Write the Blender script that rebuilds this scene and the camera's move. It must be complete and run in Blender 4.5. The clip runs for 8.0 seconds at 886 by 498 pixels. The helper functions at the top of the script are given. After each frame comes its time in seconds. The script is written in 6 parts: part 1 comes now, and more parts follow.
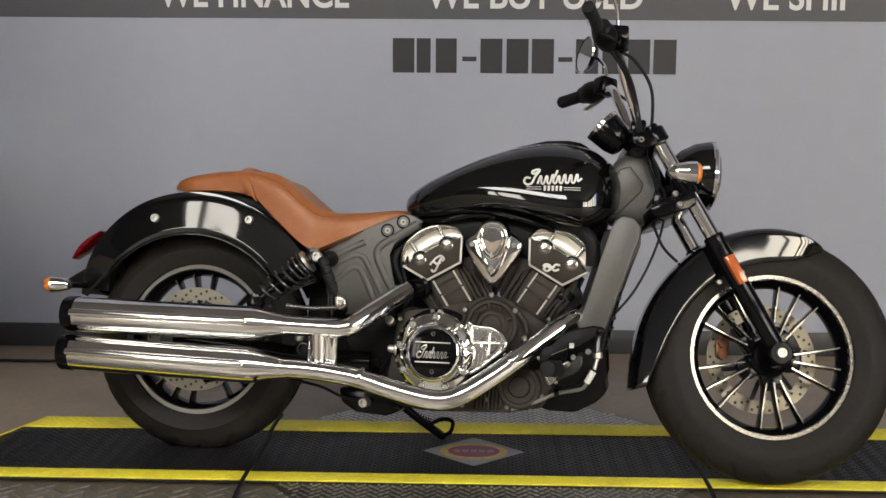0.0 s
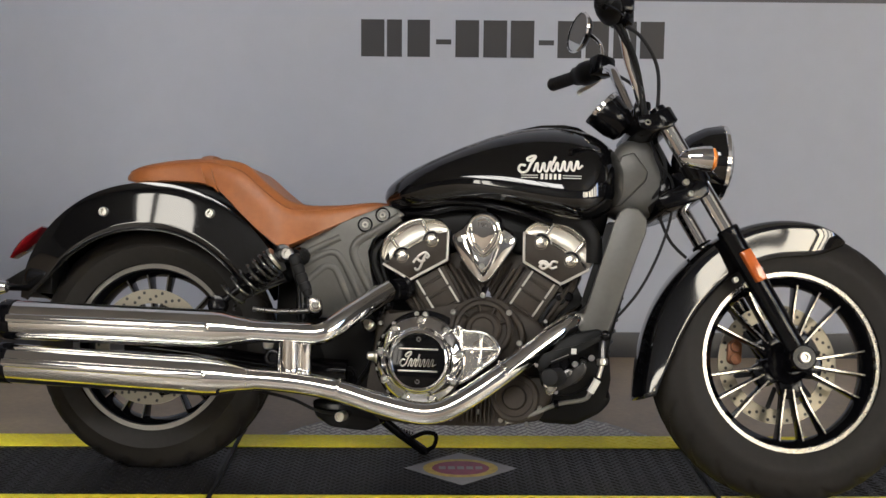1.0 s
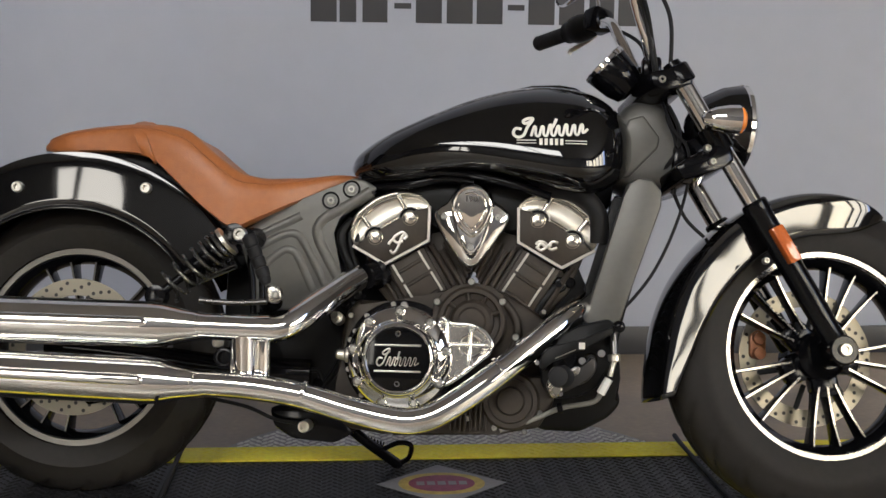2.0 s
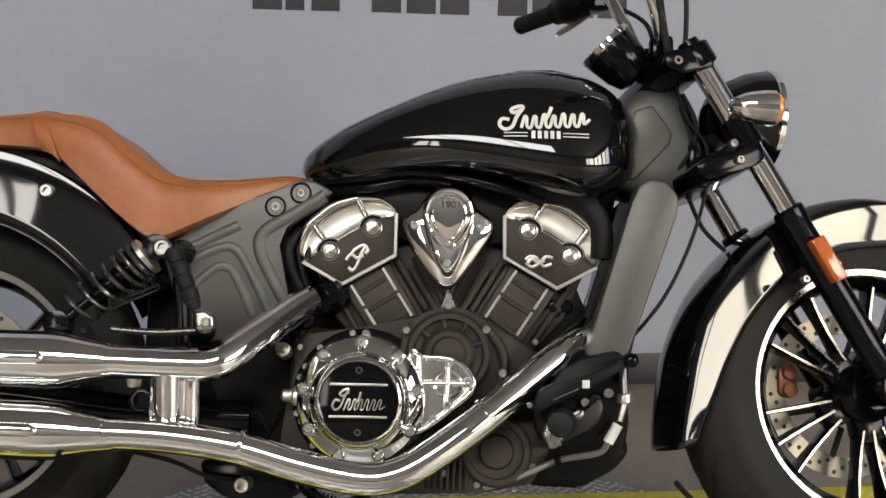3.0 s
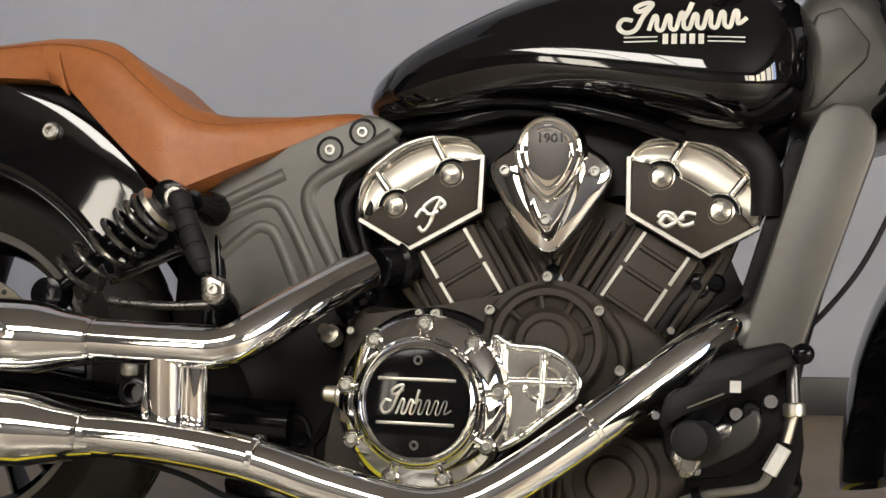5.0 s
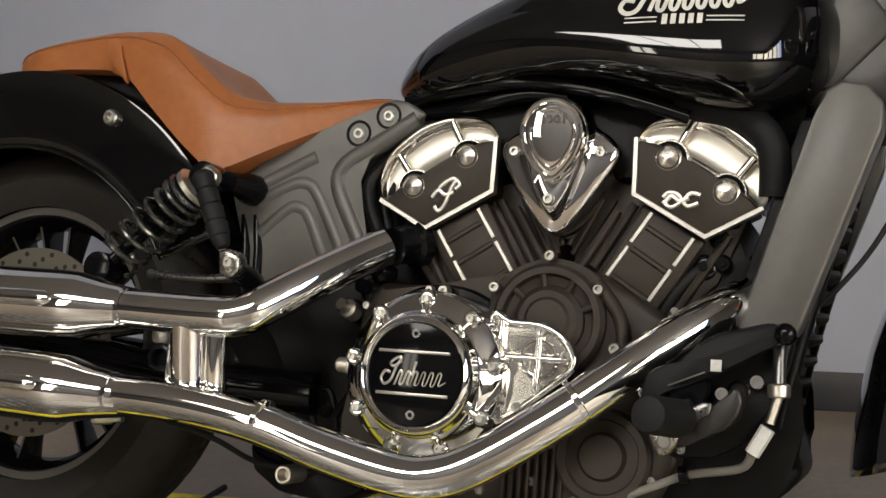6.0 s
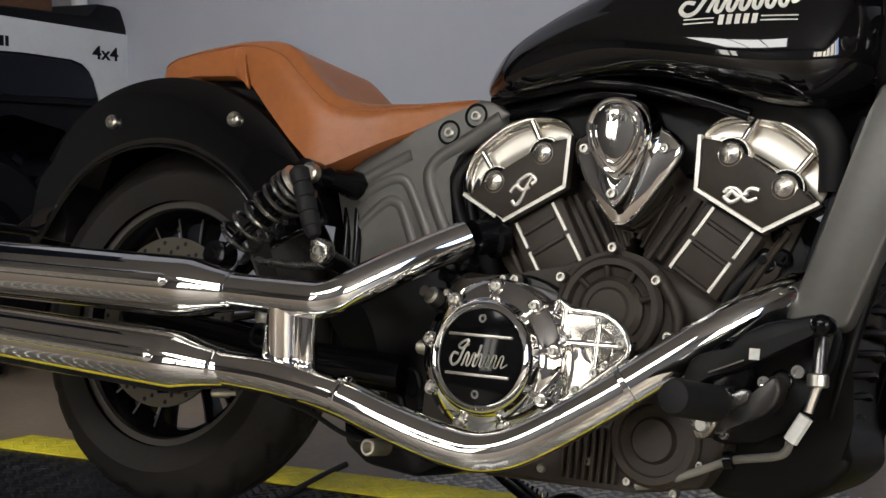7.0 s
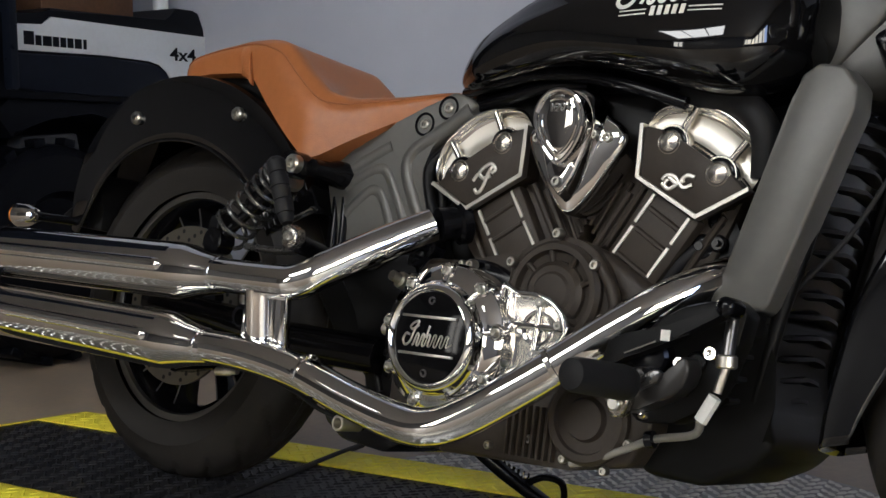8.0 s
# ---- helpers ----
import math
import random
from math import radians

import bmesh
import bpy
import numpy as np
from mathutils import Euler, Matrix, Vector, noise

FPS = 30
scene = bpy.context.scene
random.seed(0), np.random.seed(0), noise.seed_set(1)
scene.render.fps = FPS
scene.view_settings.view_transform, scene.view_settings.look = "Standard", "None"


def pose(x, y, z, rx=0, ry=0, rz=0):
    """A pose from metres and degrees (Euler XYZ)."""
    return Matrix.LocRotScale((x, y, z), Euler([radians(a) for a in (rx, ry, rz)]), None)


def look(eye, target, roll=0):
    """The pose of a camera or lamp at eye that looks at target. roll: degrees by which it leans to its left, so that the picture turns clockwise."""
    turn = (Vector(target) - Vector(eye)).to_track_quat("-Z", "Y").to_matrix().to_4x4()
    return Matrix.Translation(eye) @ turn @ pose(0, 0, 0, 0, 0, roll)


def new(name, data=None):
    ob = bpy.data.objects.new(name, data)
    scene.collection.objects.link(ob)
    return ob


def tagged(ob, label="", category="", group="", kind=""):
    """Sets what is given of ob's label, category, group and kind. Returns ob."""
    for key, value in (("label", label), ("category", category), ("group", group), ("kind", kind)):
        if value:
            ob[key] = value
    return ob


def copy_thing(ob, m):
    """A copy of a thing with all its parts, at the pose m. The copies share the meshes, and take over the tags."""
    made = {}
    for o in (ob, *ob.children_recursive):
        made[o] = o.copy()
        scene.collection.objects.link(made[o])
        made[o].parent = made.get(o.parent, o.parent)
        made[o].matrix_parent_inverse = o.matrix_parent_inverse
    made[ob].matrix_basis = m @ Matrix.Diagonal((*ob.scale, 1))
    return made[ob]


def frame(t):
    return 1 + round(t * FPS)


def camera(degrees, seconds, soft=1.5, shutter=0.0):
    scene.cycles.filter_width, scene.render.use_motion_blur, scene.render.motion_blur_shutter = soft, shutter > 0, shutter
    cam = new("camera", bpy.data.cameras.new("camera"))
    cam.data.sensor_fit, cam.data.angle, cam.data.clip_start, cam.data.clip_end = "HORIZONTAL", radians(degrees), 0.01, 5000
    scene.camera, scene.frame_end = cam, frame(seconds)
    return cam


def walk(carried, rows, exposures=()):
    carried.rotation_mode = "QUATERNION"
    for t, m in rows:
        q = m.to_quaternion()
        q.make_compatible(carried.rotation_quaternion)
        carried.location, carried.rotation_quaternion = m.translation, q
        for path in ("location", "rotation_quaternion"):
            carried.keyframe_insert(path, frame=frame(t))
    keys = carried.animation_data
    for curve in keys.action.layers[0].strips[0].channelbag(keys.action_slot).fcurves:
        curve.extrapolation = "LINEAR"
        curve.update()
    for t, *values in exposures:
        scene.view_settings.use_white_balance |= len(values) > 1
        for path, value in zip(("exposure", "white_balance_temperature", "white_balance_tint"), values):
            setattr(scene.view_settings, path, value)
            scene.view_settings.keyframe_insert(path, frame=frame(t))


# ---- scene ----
cam = camera(41.1, 8.0)
PATH = [
    (0, (0.102, 0.22, 1.065), (0.045, 2.199, 0.779), 0.4),
    (0.5, (0.055, 0.373, 1.029), (0.016, 2.352, 0.741), 0.4),
    (1, (0.004, 0.537, 1.006), (0.034, 2.516, 0.722), 0.5),
    (1.2, (-0.012, 0.604, 0.996), (0.055, 2.583, 0.712), 0.5),
    (2.3, (-0.124, 1.103, 0.882), (0.048, 3.076, 0.603), 0.8),
    (2.5, (-0.12, 1.198, 0.882), (0.062, 3.17, 0.607), 0.9),
    (3, (-0.118, 1.396, 0.829), (0.135, 3.365, 0.584), 1.0),
    (3.5, (-0.075, 1.58, 0.803), (0.144, 3.553, 0.553), 0.8),
    (4, (-0.015, 1.716, 0.761), (0.155, 3.696, 0.537), 0.7),
    (4.5, (0.015, 1.834, 0.716), (0.106, 3.819, 0.495), 0.5),
    (5, (0.095, 1.893, 0.654), (-0.015, 3.881, 0.475), 0.4),
    (5.2, (0.139, 1.906, 0.648), (-0.055, 3.887, 0.462), 0.2),
    (6.3, (0.398, 1.852, 0.63), (-0.138, 3.771, 0.454), 0.2),
    (6.5, (0.432, 1.837, 0.631), (-0.183, 3.732, 0.457), 0.1),
    (7, (0.538, 1.833, 0.623), (-0.233, 3.67, 0.449), 0.1),
    (7.5, (0.658, 1.849, 0.613), (-0.231, 3.632, 0.438), -0.0),
    (8, (0.809, 1.881, 0.611), (-0.184, 3.608, 0.435), -0.3),
]
EXPOSURE = 0.0
walk(cam, [(t, look(eye, target, roll)) for t, eye, target, roll in PATH], [(0.0, EXPOSURE + 0.00, 5080, 26), (2.5, EXPOSURE + 0.0, 5000, 26), (5.0, EXPOSURE + 0.06, 5220, 26), (6.5, EXPOSURE - 0.26, 5080, 26), (8.0, EXPOSURE - 0.30, 4850, 26)])

# ---- light ----
world = bpy.data.worlds.new("world")
scene.world = world
world.use_nodes = True
world.node_tree.nodes["Background"].inputs["Color"].default_value = (0.55, 0.6, 0.7, 1)
world.node_tree.nodes["Background"].inputs["Strength"].default_value = 0.05
WINDOW_GLOW = 11.0
LAMP_GLOW = 15.5


# ---- materials ----
def material(name, colour, rough=0.5, metal=0.0, coat=0.0, spread=0.0, scale=30.0, bump=0.0, bump_scale=200.0, rough_spread=0.0, ior=1.5, second=None, per_object=0.0):
    """A procedural surface: colour mottled at two scales, fine relief, uneven gloss."""
    m = bpy.data.materials.new(name)
    m.use_nodes = True
    nt = m.node_tree
    b = nt.nodes["Principled BSDF"]
    b.inputs["Base Color"].default_value = (*colour, 1)
    b.inputs["Roughness"].default_value = rough
    b.inputs["Metallic"].default_value = metal
    b.inputs["Coat Weight"].default_value = coat
    b.inputs["Coat Roughness"].default_value = 0.04
    b.inputs["IOR"].default_value = ior
    co = nt.nodes.new("ShaderNodeTexCoord")
    if spread or rough_spread:
        big = nt.nodes.new("ShaderNodeTexNoise")
        big.inputs["Scale"].default_value = scale
        big.inputs["Detail"].default_value = 6
        small = nt.nodes.new("ShaderNodeTexNoise")
        small.inputs["Scale"].default_value = scale * 9
        small.inputs["Detail"].default_value = 4
        mix = nt.nodes.new("ShaderNodeMath")
        mix.operation = "MULTIPLY_ADD"
        mix.inputs[1].default_value = 0.45
        for n in (big, small):
            nt.links.new(co.outputs["Object"], n.inputs["Vector"])
        half = nt.nodes.new("ShaderNodeMath")
        half.operation = "MULTIPLY"
        half.inputs[1].default_value = 0.55
        nt.links.new(big.outputs["Fac"], half.inputs[0])
        nt.links.new(small.outputs["Fac"], mix.inputs[0])
        nt.links.new(half.outputs[0], mix.inputs[2])
        if spread:
            ramp = nt.nodes.new("ShaderNodeValToRGB")
            lo = second if second else tuple(c * (1 - spread) for c in colour)
            hi = tuple(min(1, c * (1 + spread)) for c in colour)
            ramp.color_ramp.elements[0].position, ramp.color_ramp.elements[1].position = 0.32, 0.68
            ramp.color_ramp.elements[0].color = (*lo, 1)
            ramp.color_ramp.elements[1].color = (*hi, 1)
            nt.links.new(mix.outputs[0], ramp.inputs["Fac"])
            nt.links.new(ramp.outputs["Color"], b.inputs["Base Color"])
        if rough_spread:
            rr = nt.nodes.new("ShaderNodeMapRange")
            rr.inputs["From Min"].default_value, rr.inputs["From Max"].default_value = 0.3, 0.7
            rr.inputs["To Min"].default_value, rr.inputs["To Max"].default_value = max(0.02, rough - rough_spread), rough + rough_spread
            nt.links.new(mix.outputs[0], rr.inputs["Value"])
            nt.links.new(rr.outputs["Result"], b.inputs["Roughness"])
    if bump:
        fine = nt.nodes.new("ShaderNodeTexNoise")
        fine.inputs["Scale"].default_value = bump_scale
        fine.inputs["Detail"].default_value = 5
        nt.links.new(co.outputs["Object"], fine.inputs["Vector"])
        bp = nt.nodes.new("ShaderNodeBump")
        bp.inputs["Strength"].default_value = bump
        bp.inputs["Distance"].default_value = 0.002
        nt.links.new(fine.outputs["Fac"], bp.inputs["Height"])
        nt.links.new(bp.outputs["Normal"], b.inputs["Normal"])
    return m


def glowing(name, colour, strength):
    m = bpy.data.materials.new(name)
    m.use_nodes = True
    b = m.node_tree.nodes["Principled BSDF"]
    b.inputs["Base Color"].default_value = (*colour, 1)
    b.inputs["Emission Color"].default_value = (*colour, 1)
    b.inputs["Emission Strength"].default_value = strength
    return m


def clear(name, colour, rough=0.02):
    m = bpy.data.materials.new(name)
    m.use_nodes = True
    b = m.node_tree.nodes["Principled BSDF"]
    b.inputs["Base Color"].default_value = (*colour, 1)
    b.inputs["Roughness"].default_value = rough
    b.inputs["Transmission Weight"].default_value = 1.0
    b.inputs["IOR"].default_value = 1.45
    return m


PAINT = material("black_paint", (0.004, 0.004, 0.0045), 0.10, coat=1.0, ior=1.05, rough_spread=0.02, scale=4)
PAINT.node_tree.nodes["Principled BSDF"].inputs["Coat IOR"].default_value = 1.64
CHROME = material("chrome", (0.82, 0.815, 0.80), 0.035, 1.0, rough_spread=0.02, scale=12)
SATIN = material("satin_alloy", (0.72, 0.69, 0.61), 0.38, 1.0, rough_spread=0.015, scale=20, bump=0.04, bump_scale=900)
BRIGHT = material("polished_alloy", (0.68, 0.66, 0.61), 0.20, 1.0, rough_spread=0.03, scale=25)
MACHINED = material("machined_alloy", (0.56, 0.54, 0.49), 0.34, 1.0, rough_spread=0.015, scale=40)
FRAME_GREY = material("grey_casting", (0.112, 0.110, 0.102), 0.40, 0.3, spread=0.10, scale=9, bump=0.10, bump_scale=700, rough_spread=0.05)
ENGINE = material("bronze_black_casting", (0.036, 0.029, 0.022), 0.5, 0.2, ior=1.4, spread=0.22, scale=14, bump=0.16, bump_scale=600, rough_spread=0.08)
BLACK_METAL = material("black_enamel", (0.004, 0.004, 0.005), 0.15, ior=1.30, rough_spread=0.06, scale=18)
BLACK_PLASTIC = material("black_plastic", (0.005, 0.005, 0.005), 0.42, ior=1.26, spread=0.2, scale=30, bump=0.12, bump_scale=900)
RUBBER = material("black_rubber", (0.010, 0.010, 0.011), 0.6, ior=1.35, spread=0.2, scale=25, bump=0.15, bump_scale=500)
TYRE = material("tyre_rubber", (0.0155, 0.0138, 0.0122), 0.58, ior=1.30, spread=0.3, scale=8, bump=0.12, bump_scale=400, rough_spread=0.1)
LEATHER = material("tan_leather", (0.34, 0.122, 0.030), 0.34, spread=0.16, scale=7, bump=0.32, bump_scale=420, rough_spread=0.07)
DISC_BLACK = material("black_glass_enamel", (0.004, 0.004, 0.0045), 0.07, ior=1.28, rough_spread=0.02, scale=20)
STITCH = material("tan_stitching", (0.30, 0.115, 0.04), 0.6, spread=0.2, scale=300)
DISC = material("dull_disc_steel", (0.19, 0.175, 0.14), 0.38, 1.0, rough_spread=0.02, scale=30)
RIM_REAR = material("dull_machined_lip", (0.15, 0.143, 0.13), 0.36, 1.0, rough_spread=0.03, scale=30)
BOLT = material("bolt_steel", (0.46, 0.45, 0.41), 0.30, 1.0, rough_spread=0.03, scale=60)
STEEL = material("disc_steel", (0.40, 0.38, 0.34), 0.27, 1.0, rough_spread=0.02, scale=30)
GUNMETAL = material("gunmetal", (0.16, 0.155, 0.15), 0.28, 0.9, rough_spread=0.02, scale=30)
HOLE = material("dark_hole", (0.01, 0.01, 0.01), 0.7)
RUST = material("bronze_caliper", (0.22, 0.09, 0.035), 0.4, 0.4, spread=0.3, scale=40)
AMBER = material("amber_lens", (0.72, 0.22, 0.01), 0.12, coat=0.6, spread=0.12, scale=60)
ORANGE = material("orange_reflector", (0.52, 0.125, 0.015), 0.15, coat=0.6, spread=0.15, scale=250)
RED = material("red_lens", (0.30, 0.008, 0.012), 0.1, coat=0.8, spread=0.2, scale=60)
WHITE_DECAL = material("cream_decal", (0.78, 0.77, 0.72), 0.35)
HOSE = material("grey_hose", (0.20, 0.19, 0.17), 0.5, spread=0.15, scale=60)
LABEL = material("white_label", (0.68, 0.68, 0.65), 0.5, spread=0.1, scale=200)
WALL = material("grey_wall_paint", (0.375, 0.40, 0.49), 0.62, spread=0.035, scale=1.2, bump=0.10, bump_scale=160)
BAND = material("dark_grey_band", (0.085, 0.087, 0.10), 0.55, spread=0.05, scale=2, bump=0.08, bump_scale=160)
LETTER = material("white_lettering", (0.72, 0.72, 0.74), 0.5)
DIGIT = material("charcoal_vinyl", (0.028, 0.028, 0.034), 0.45)
BASE = material("baseboard_vinyl", (0.035, 0.036, 0.042), 0.45, spread=0.1, scale=4)
CONCRETE = material("sealed_concrete", (0.28, 0.226, 0.168), 0.42, spread=0.42, scale=6, bump=0.25, bump_scale=60, rough_spread=0.12, second=(0.21, 0.170, 0.125))
YELLOW = material("yellow_tape", (0.94, 0.86, 0.004), 0.55, spread=0.07, scale=9, bump=0.3, bump_scale=140, second=(0.78, 0.66, 0.010))
MAT = material("black_rubber_mat", (0.010, 0.010, 0.011), 0.46, ior=1.4, spread=0.3, scale=10, bump=0.2, bump_scale=300, rough_spread=0.1)
PLATE = material("aluminium_tread_plate", (0.24, 0.235, 0.23), 0.36, 1.0, spread=0.12, scale=8, rough_spread=0.08)
PLATE_DULL = material("dull_tread_plate", (0.30, 0.275, 0.235), 0.38, 0.6, spread=0.16, scale=6, rough_spread=0.1)
LUG = material("worn_bright_tread", (0.72, 0.71, 0.68), 0.33, 1.0, rough_spread=0.04, scale=20)
MAT_LUG = material("worn_rubber_tread", (0.014, 0.014, 0.016), 0.42, ior=1.42, spread=0.3, scale=10, rough_spread=0.08)
EMBLEM_GREY = material("emblem_plate", (0.20, 0.20, 0.22), 0.5, spread=0.15, scale=80)
EMBLEM_RED = material("emblem_red", (0.20, 0.035, 0.085), 0.5, spread=0.3, scale=60)
EMBLEM_GOLD = material("emblem_gold", (0.42, 0.31, 0.05), 0.5, spread=0.3, scale=60)
CEILING = material("ceiling_paint", (0.25, 0.24, 0.225), 0.8, spread=0.06, scale=2)
ROOM = material("showroom_paint", (0.11, 0.105, 0.10), 0.7, spread=0.08, scale=1)
UTV_BLACK = material("vehicle_black_plastic", (0.0032, 0.0037, 0.0060), 0.42, ior=1.20, spread=0.2, scale=12, bump=0.1, bump_scale=300)
UTV_BLUE = material("vehicle_dark_panel", (0.006, 0.008, 0.015), 0.34, ior=1.22, spread=0.2, scale=5, rough_spread=0.08)
UTV_WHITE = material("vehicle_white_panel", (0.62, 0.66, 0.72), 0.35, spread=0.05, scale=10)
SPLASH = material("dark_grey_plastic", (0.034, 0.035, 0.040), 0.5, spread=0.2, scale=12)
BROWN = material("brown_box", (0.11, 0.055, 0.025), 0.7, spread=0.25, scale=8)
DAY = glowing("daylight_backdrop", (1.0, 0.87, 0.53), WINDOW_GLOW)
COOL_DAY = glowing("cool_daylight_backdrop", (0.78, 0.90, 1.0), 6.0)
DIFFUSER = glowing("lamp_diffuser", (1.0, 0.89, 0.57), LAMP_GLOW)
GLASS = clear("clear_lens", (0.95, 0.96, 0.96))


# ---- mesh helpers ----
def part(name, bm, mats, parent=None, label="", angle=38):
    """Links a bmesh as one mesh object, smooth but for its sharp edges."""
    me = bpy.data.meshes.new(name)
    bmesh.ops.recalc_face_normals(bm, faces=bm.faces)
    bm.to_mesh(me)
    bm.free()
    for m in mats if isinstance(mats, (list, tuple)) else [mats]:
        me.materials.append(m)
    for p in me.polygons:
        p.use_smooth = True
    me.set_sharp_from_angle(angle=radians(angle))
    ob = new(name, me)
    if parent:
        ob.parent = parent
    if label:
        ob["label"] = label
    return ob


def again(ob, parent, m):
    """Another part on the same mesh."""
    o = new(ob.name.split(".")[0], ob.data)
    o.parent = parent
    o.matrix_basis = m
    return o


def catmull(pts, k=6, closed=False):
    pts = [Vector(p) for p in pts]
    n = len(pts)
    out = []
    for i in range(n if closed else n - 1):
        if closed:
            a, b, c, d = pts[i - 1], pts[i], pts[(i + 1) % n], pts[(i + 2) % n]
        else:
            a, b, c, d = pts[max(i - 1, 0)], pts[i], pts[i + 1], pts[min(i + 2, n - 1)]
        for j in range(k):
            t = j / k
            out.append(0.5 * ((2 * b) + (c - a) * t + (2 * a - 5 * b + 4 * c - d) * t * t + (3 * b - a - 3 * c + d) * t ** 3))
    if not closed:
        out.append(pts[-1])
    return out


def rings(bm, loops, closed=True, cap=True, mat=0):
    """Skins loops of equally many points."""
    made = [[bm.verts.new(p) for p in loop] for loop in loops]
    for a, b in zip(made, made[1:]):
        n = len(a)
        for i in range(n if closed else n - 1):
            j = (i + 1) % n
            bm.faces.new((a[i], a[j], b[j], b[i])).material_index = mat
    if cap:
        for loop in (made[0], made[-1]):
            f = bm.faces.new(loop)
            f.material_index = mat
    return made


def sweep(bm, pts, radius, n=12, mat=0, squash=1.0, up=(0, 1, 0)):
    """A round bar along pts; radius is one number or one for each point."""
    pts = [Vector(p) for p in pts]
    rad = [radius] * len(pts) if isinstance(radius, (int, float)) else radius
    loops, side = [], None
    for i, p in enumerate(pts):
        d = (pts[min(i + 1, len(pts) - 1)] - pts[max(i - 1, 0)]).normalized()
        if side is None:
            side = d.cross(Vector(up))
            if side.length < 0.1:
                side = d.cross(Vector((1, 0, 0)))
        side = (side - d * side.dot(d)).normalized()
        other = d.cross(side)
        loops.append([p + rad[i] * (math.cos(2 * math.pi * k / n) * side + squash * math.sin(2 * math.pi * k / n) * other) for k in range(n)])
    rings(bm, loops, mat=mat)


def turn(bm, profile, at, axis, n=32, mat=0, cap=True):
    """A turned piece: profile of (along, radius) about the axis from at."""
    axis = Vector(axis).normalized()
    side = axis.orthogonal().normalized()
    other = axis.cross(side)
    at = Vector(at)
    loops = [[at + a * axis + max(r, 1e-4) * (math.cos(2 * math.pi * k / n) * side + math.sin(2 * math.pi * k / n) * other) for k in range(n)] for a, r in profile]
    rings(bm, loops, cap=cap, mat=mat)


def stud(bm, p, r, h, axis=(0, -1, 0), mat=0, n=12):
    """A socket-headed bolt that stands out from p."""
    turn(bm, [(-0.004, r), (h * 0.75, r), (h, r * 0.8), (h, r * 0.5), (h * 0.4, r * 0.45)], p, axis, n, mat)


def prism(bm, pts, y0, y1, bevel=0.003, seg=2, taper=0.0, mat=0):
    """A plate with outline pts (x, z), from y0 to y1, with rounded edges; taper draws the face at y1 in."""
    c = Vector((sum(p[0] for p in pts) / len(pts), 0, sum(p[1] for p in pts) / len(pts)))
    a = [bm.verts.new((x, y0, z)) for x, z in pts]
    b = []
    for x, z in pts:
        v = Vector((x, 0, z)) - c
        v *= max(0.05, 1 - taper / max(v.length, 1e-4)) if taper else 1
        b.append(bm.verts.new((c.x + v.x, y1, c.z + v.z)))
    n = len(pts)
    faces = [bm.faces.new(a), bm.faces.new(b)]
    faces += [bm.faces.new((a[i], a[(i + 1) % n], b[(i + 1) % n], b[i])) for i in range(n)]
    for f in faces:
        f.material_index = mat
    if bevel:
        edges = list({e for f in faces for e in f.edges})
        bmesh.ops.bevel(bm, geom=edges, offset=bevel, segments=seg, profile=0.5, affect="EDGES", clamp_overlap=True, material=-1)


def box(bm, lo, hi, bevel=0.0, mat=0, seg=2):
    pts = [(lo[0], lo[2]), (hi[0], lo[2]), (hi[0], hi[2]), (lo[0], hi[2])]
    prism(bm, pts, lo[1], hi[1], bevel, seg, mat=mat)


def smooth2(pts, k=5, closed=True):
    """A rounded outline through (x, z) points."""
    return [(p.x, p.z) for p in catmull([(x, 0, z) for x, z in pts], k, closed)]


def build(fn, *args, **kw):
    bm = bmesh.new()
    fn(bm, *args, **kw)
    return bm


def lettering(name, text, size, mat, m, parent=None, depth=0.002, width=1.0, label=""):
    """Words in the built-in font, as a mesh of small depth."""
    cu = bpy.data.curves.new(name, "FONT")
    cu.body, cu.size, cu.extrude, cu.offset = text, size, depth, size * 0.02
    cu.align_x = "LEFT"
    tmp = bpy.data.objects.new(name, cu)
    scene.collection.objects.link(tmp)
    me = bpy.data.meshes.new_from_object(tmp.evaluated_get(bpy.context.evaluated_depsgraph_get()))
    bpy.data.objects.remove(tmp)
    bpy.data.curves.remove(cu)
    span = max(v.co.x for v in me.vertices) - min(v.co.x for v in me.vertices)
    k = width / span
    for v in me.vertices:
        v.co.x *= k
    me.materials.clear()
    me.materials.append(mat)
    ob = new(name, me)
    ob.parent = parent
    ob.matrix_basis = m
    if label:
        ob["label"] = label
    return ob


def thing(name, m=None, label="", category="", group="", kind=""):
    ob = new(name)
    ob.empty_display_size = 0.1
    if m:
        ob.matrix_basis = m
    return tagged(ob, label, category, group, kind)


# ---- the showroom ----
WALL_Y = 4.864
LEVEL = Matrix.Translation((0, WALL_Y, 0))

floor = part("floor", build(box, (-12.1, -7.1, -0.12), (7, 5.0, -0.02)), CONCRETE)
tagged(floor, "brown sealed concrete showroom floor with worn stains", "floor", kind="structure")
wall_n = part("wall_north", build(box, (-12.0, 0, -0.1), (6.9, 0.15, 5.8)), WALL)
wall_n.matrix_basis = LEVEL
tagged(wall_n, "smooth painted wall in cool light grey", "wall", kind="structure")
band = part("trim", build(box, (-11.9, -0.003, 1.291), (6.8, 0.0, 1.56)), BAND)
band.matrix_basis = LEVEL
tagged(band, "dark grey painted stripe along the wall", "wall stripe", kind="structure")
skirt = part("baseboard", build(box, (-11.9, -0.012, -0.02), (6.8, 0.0, 0.0755), 0.003), BASE)
skirt.matrix_basis = LEVEL
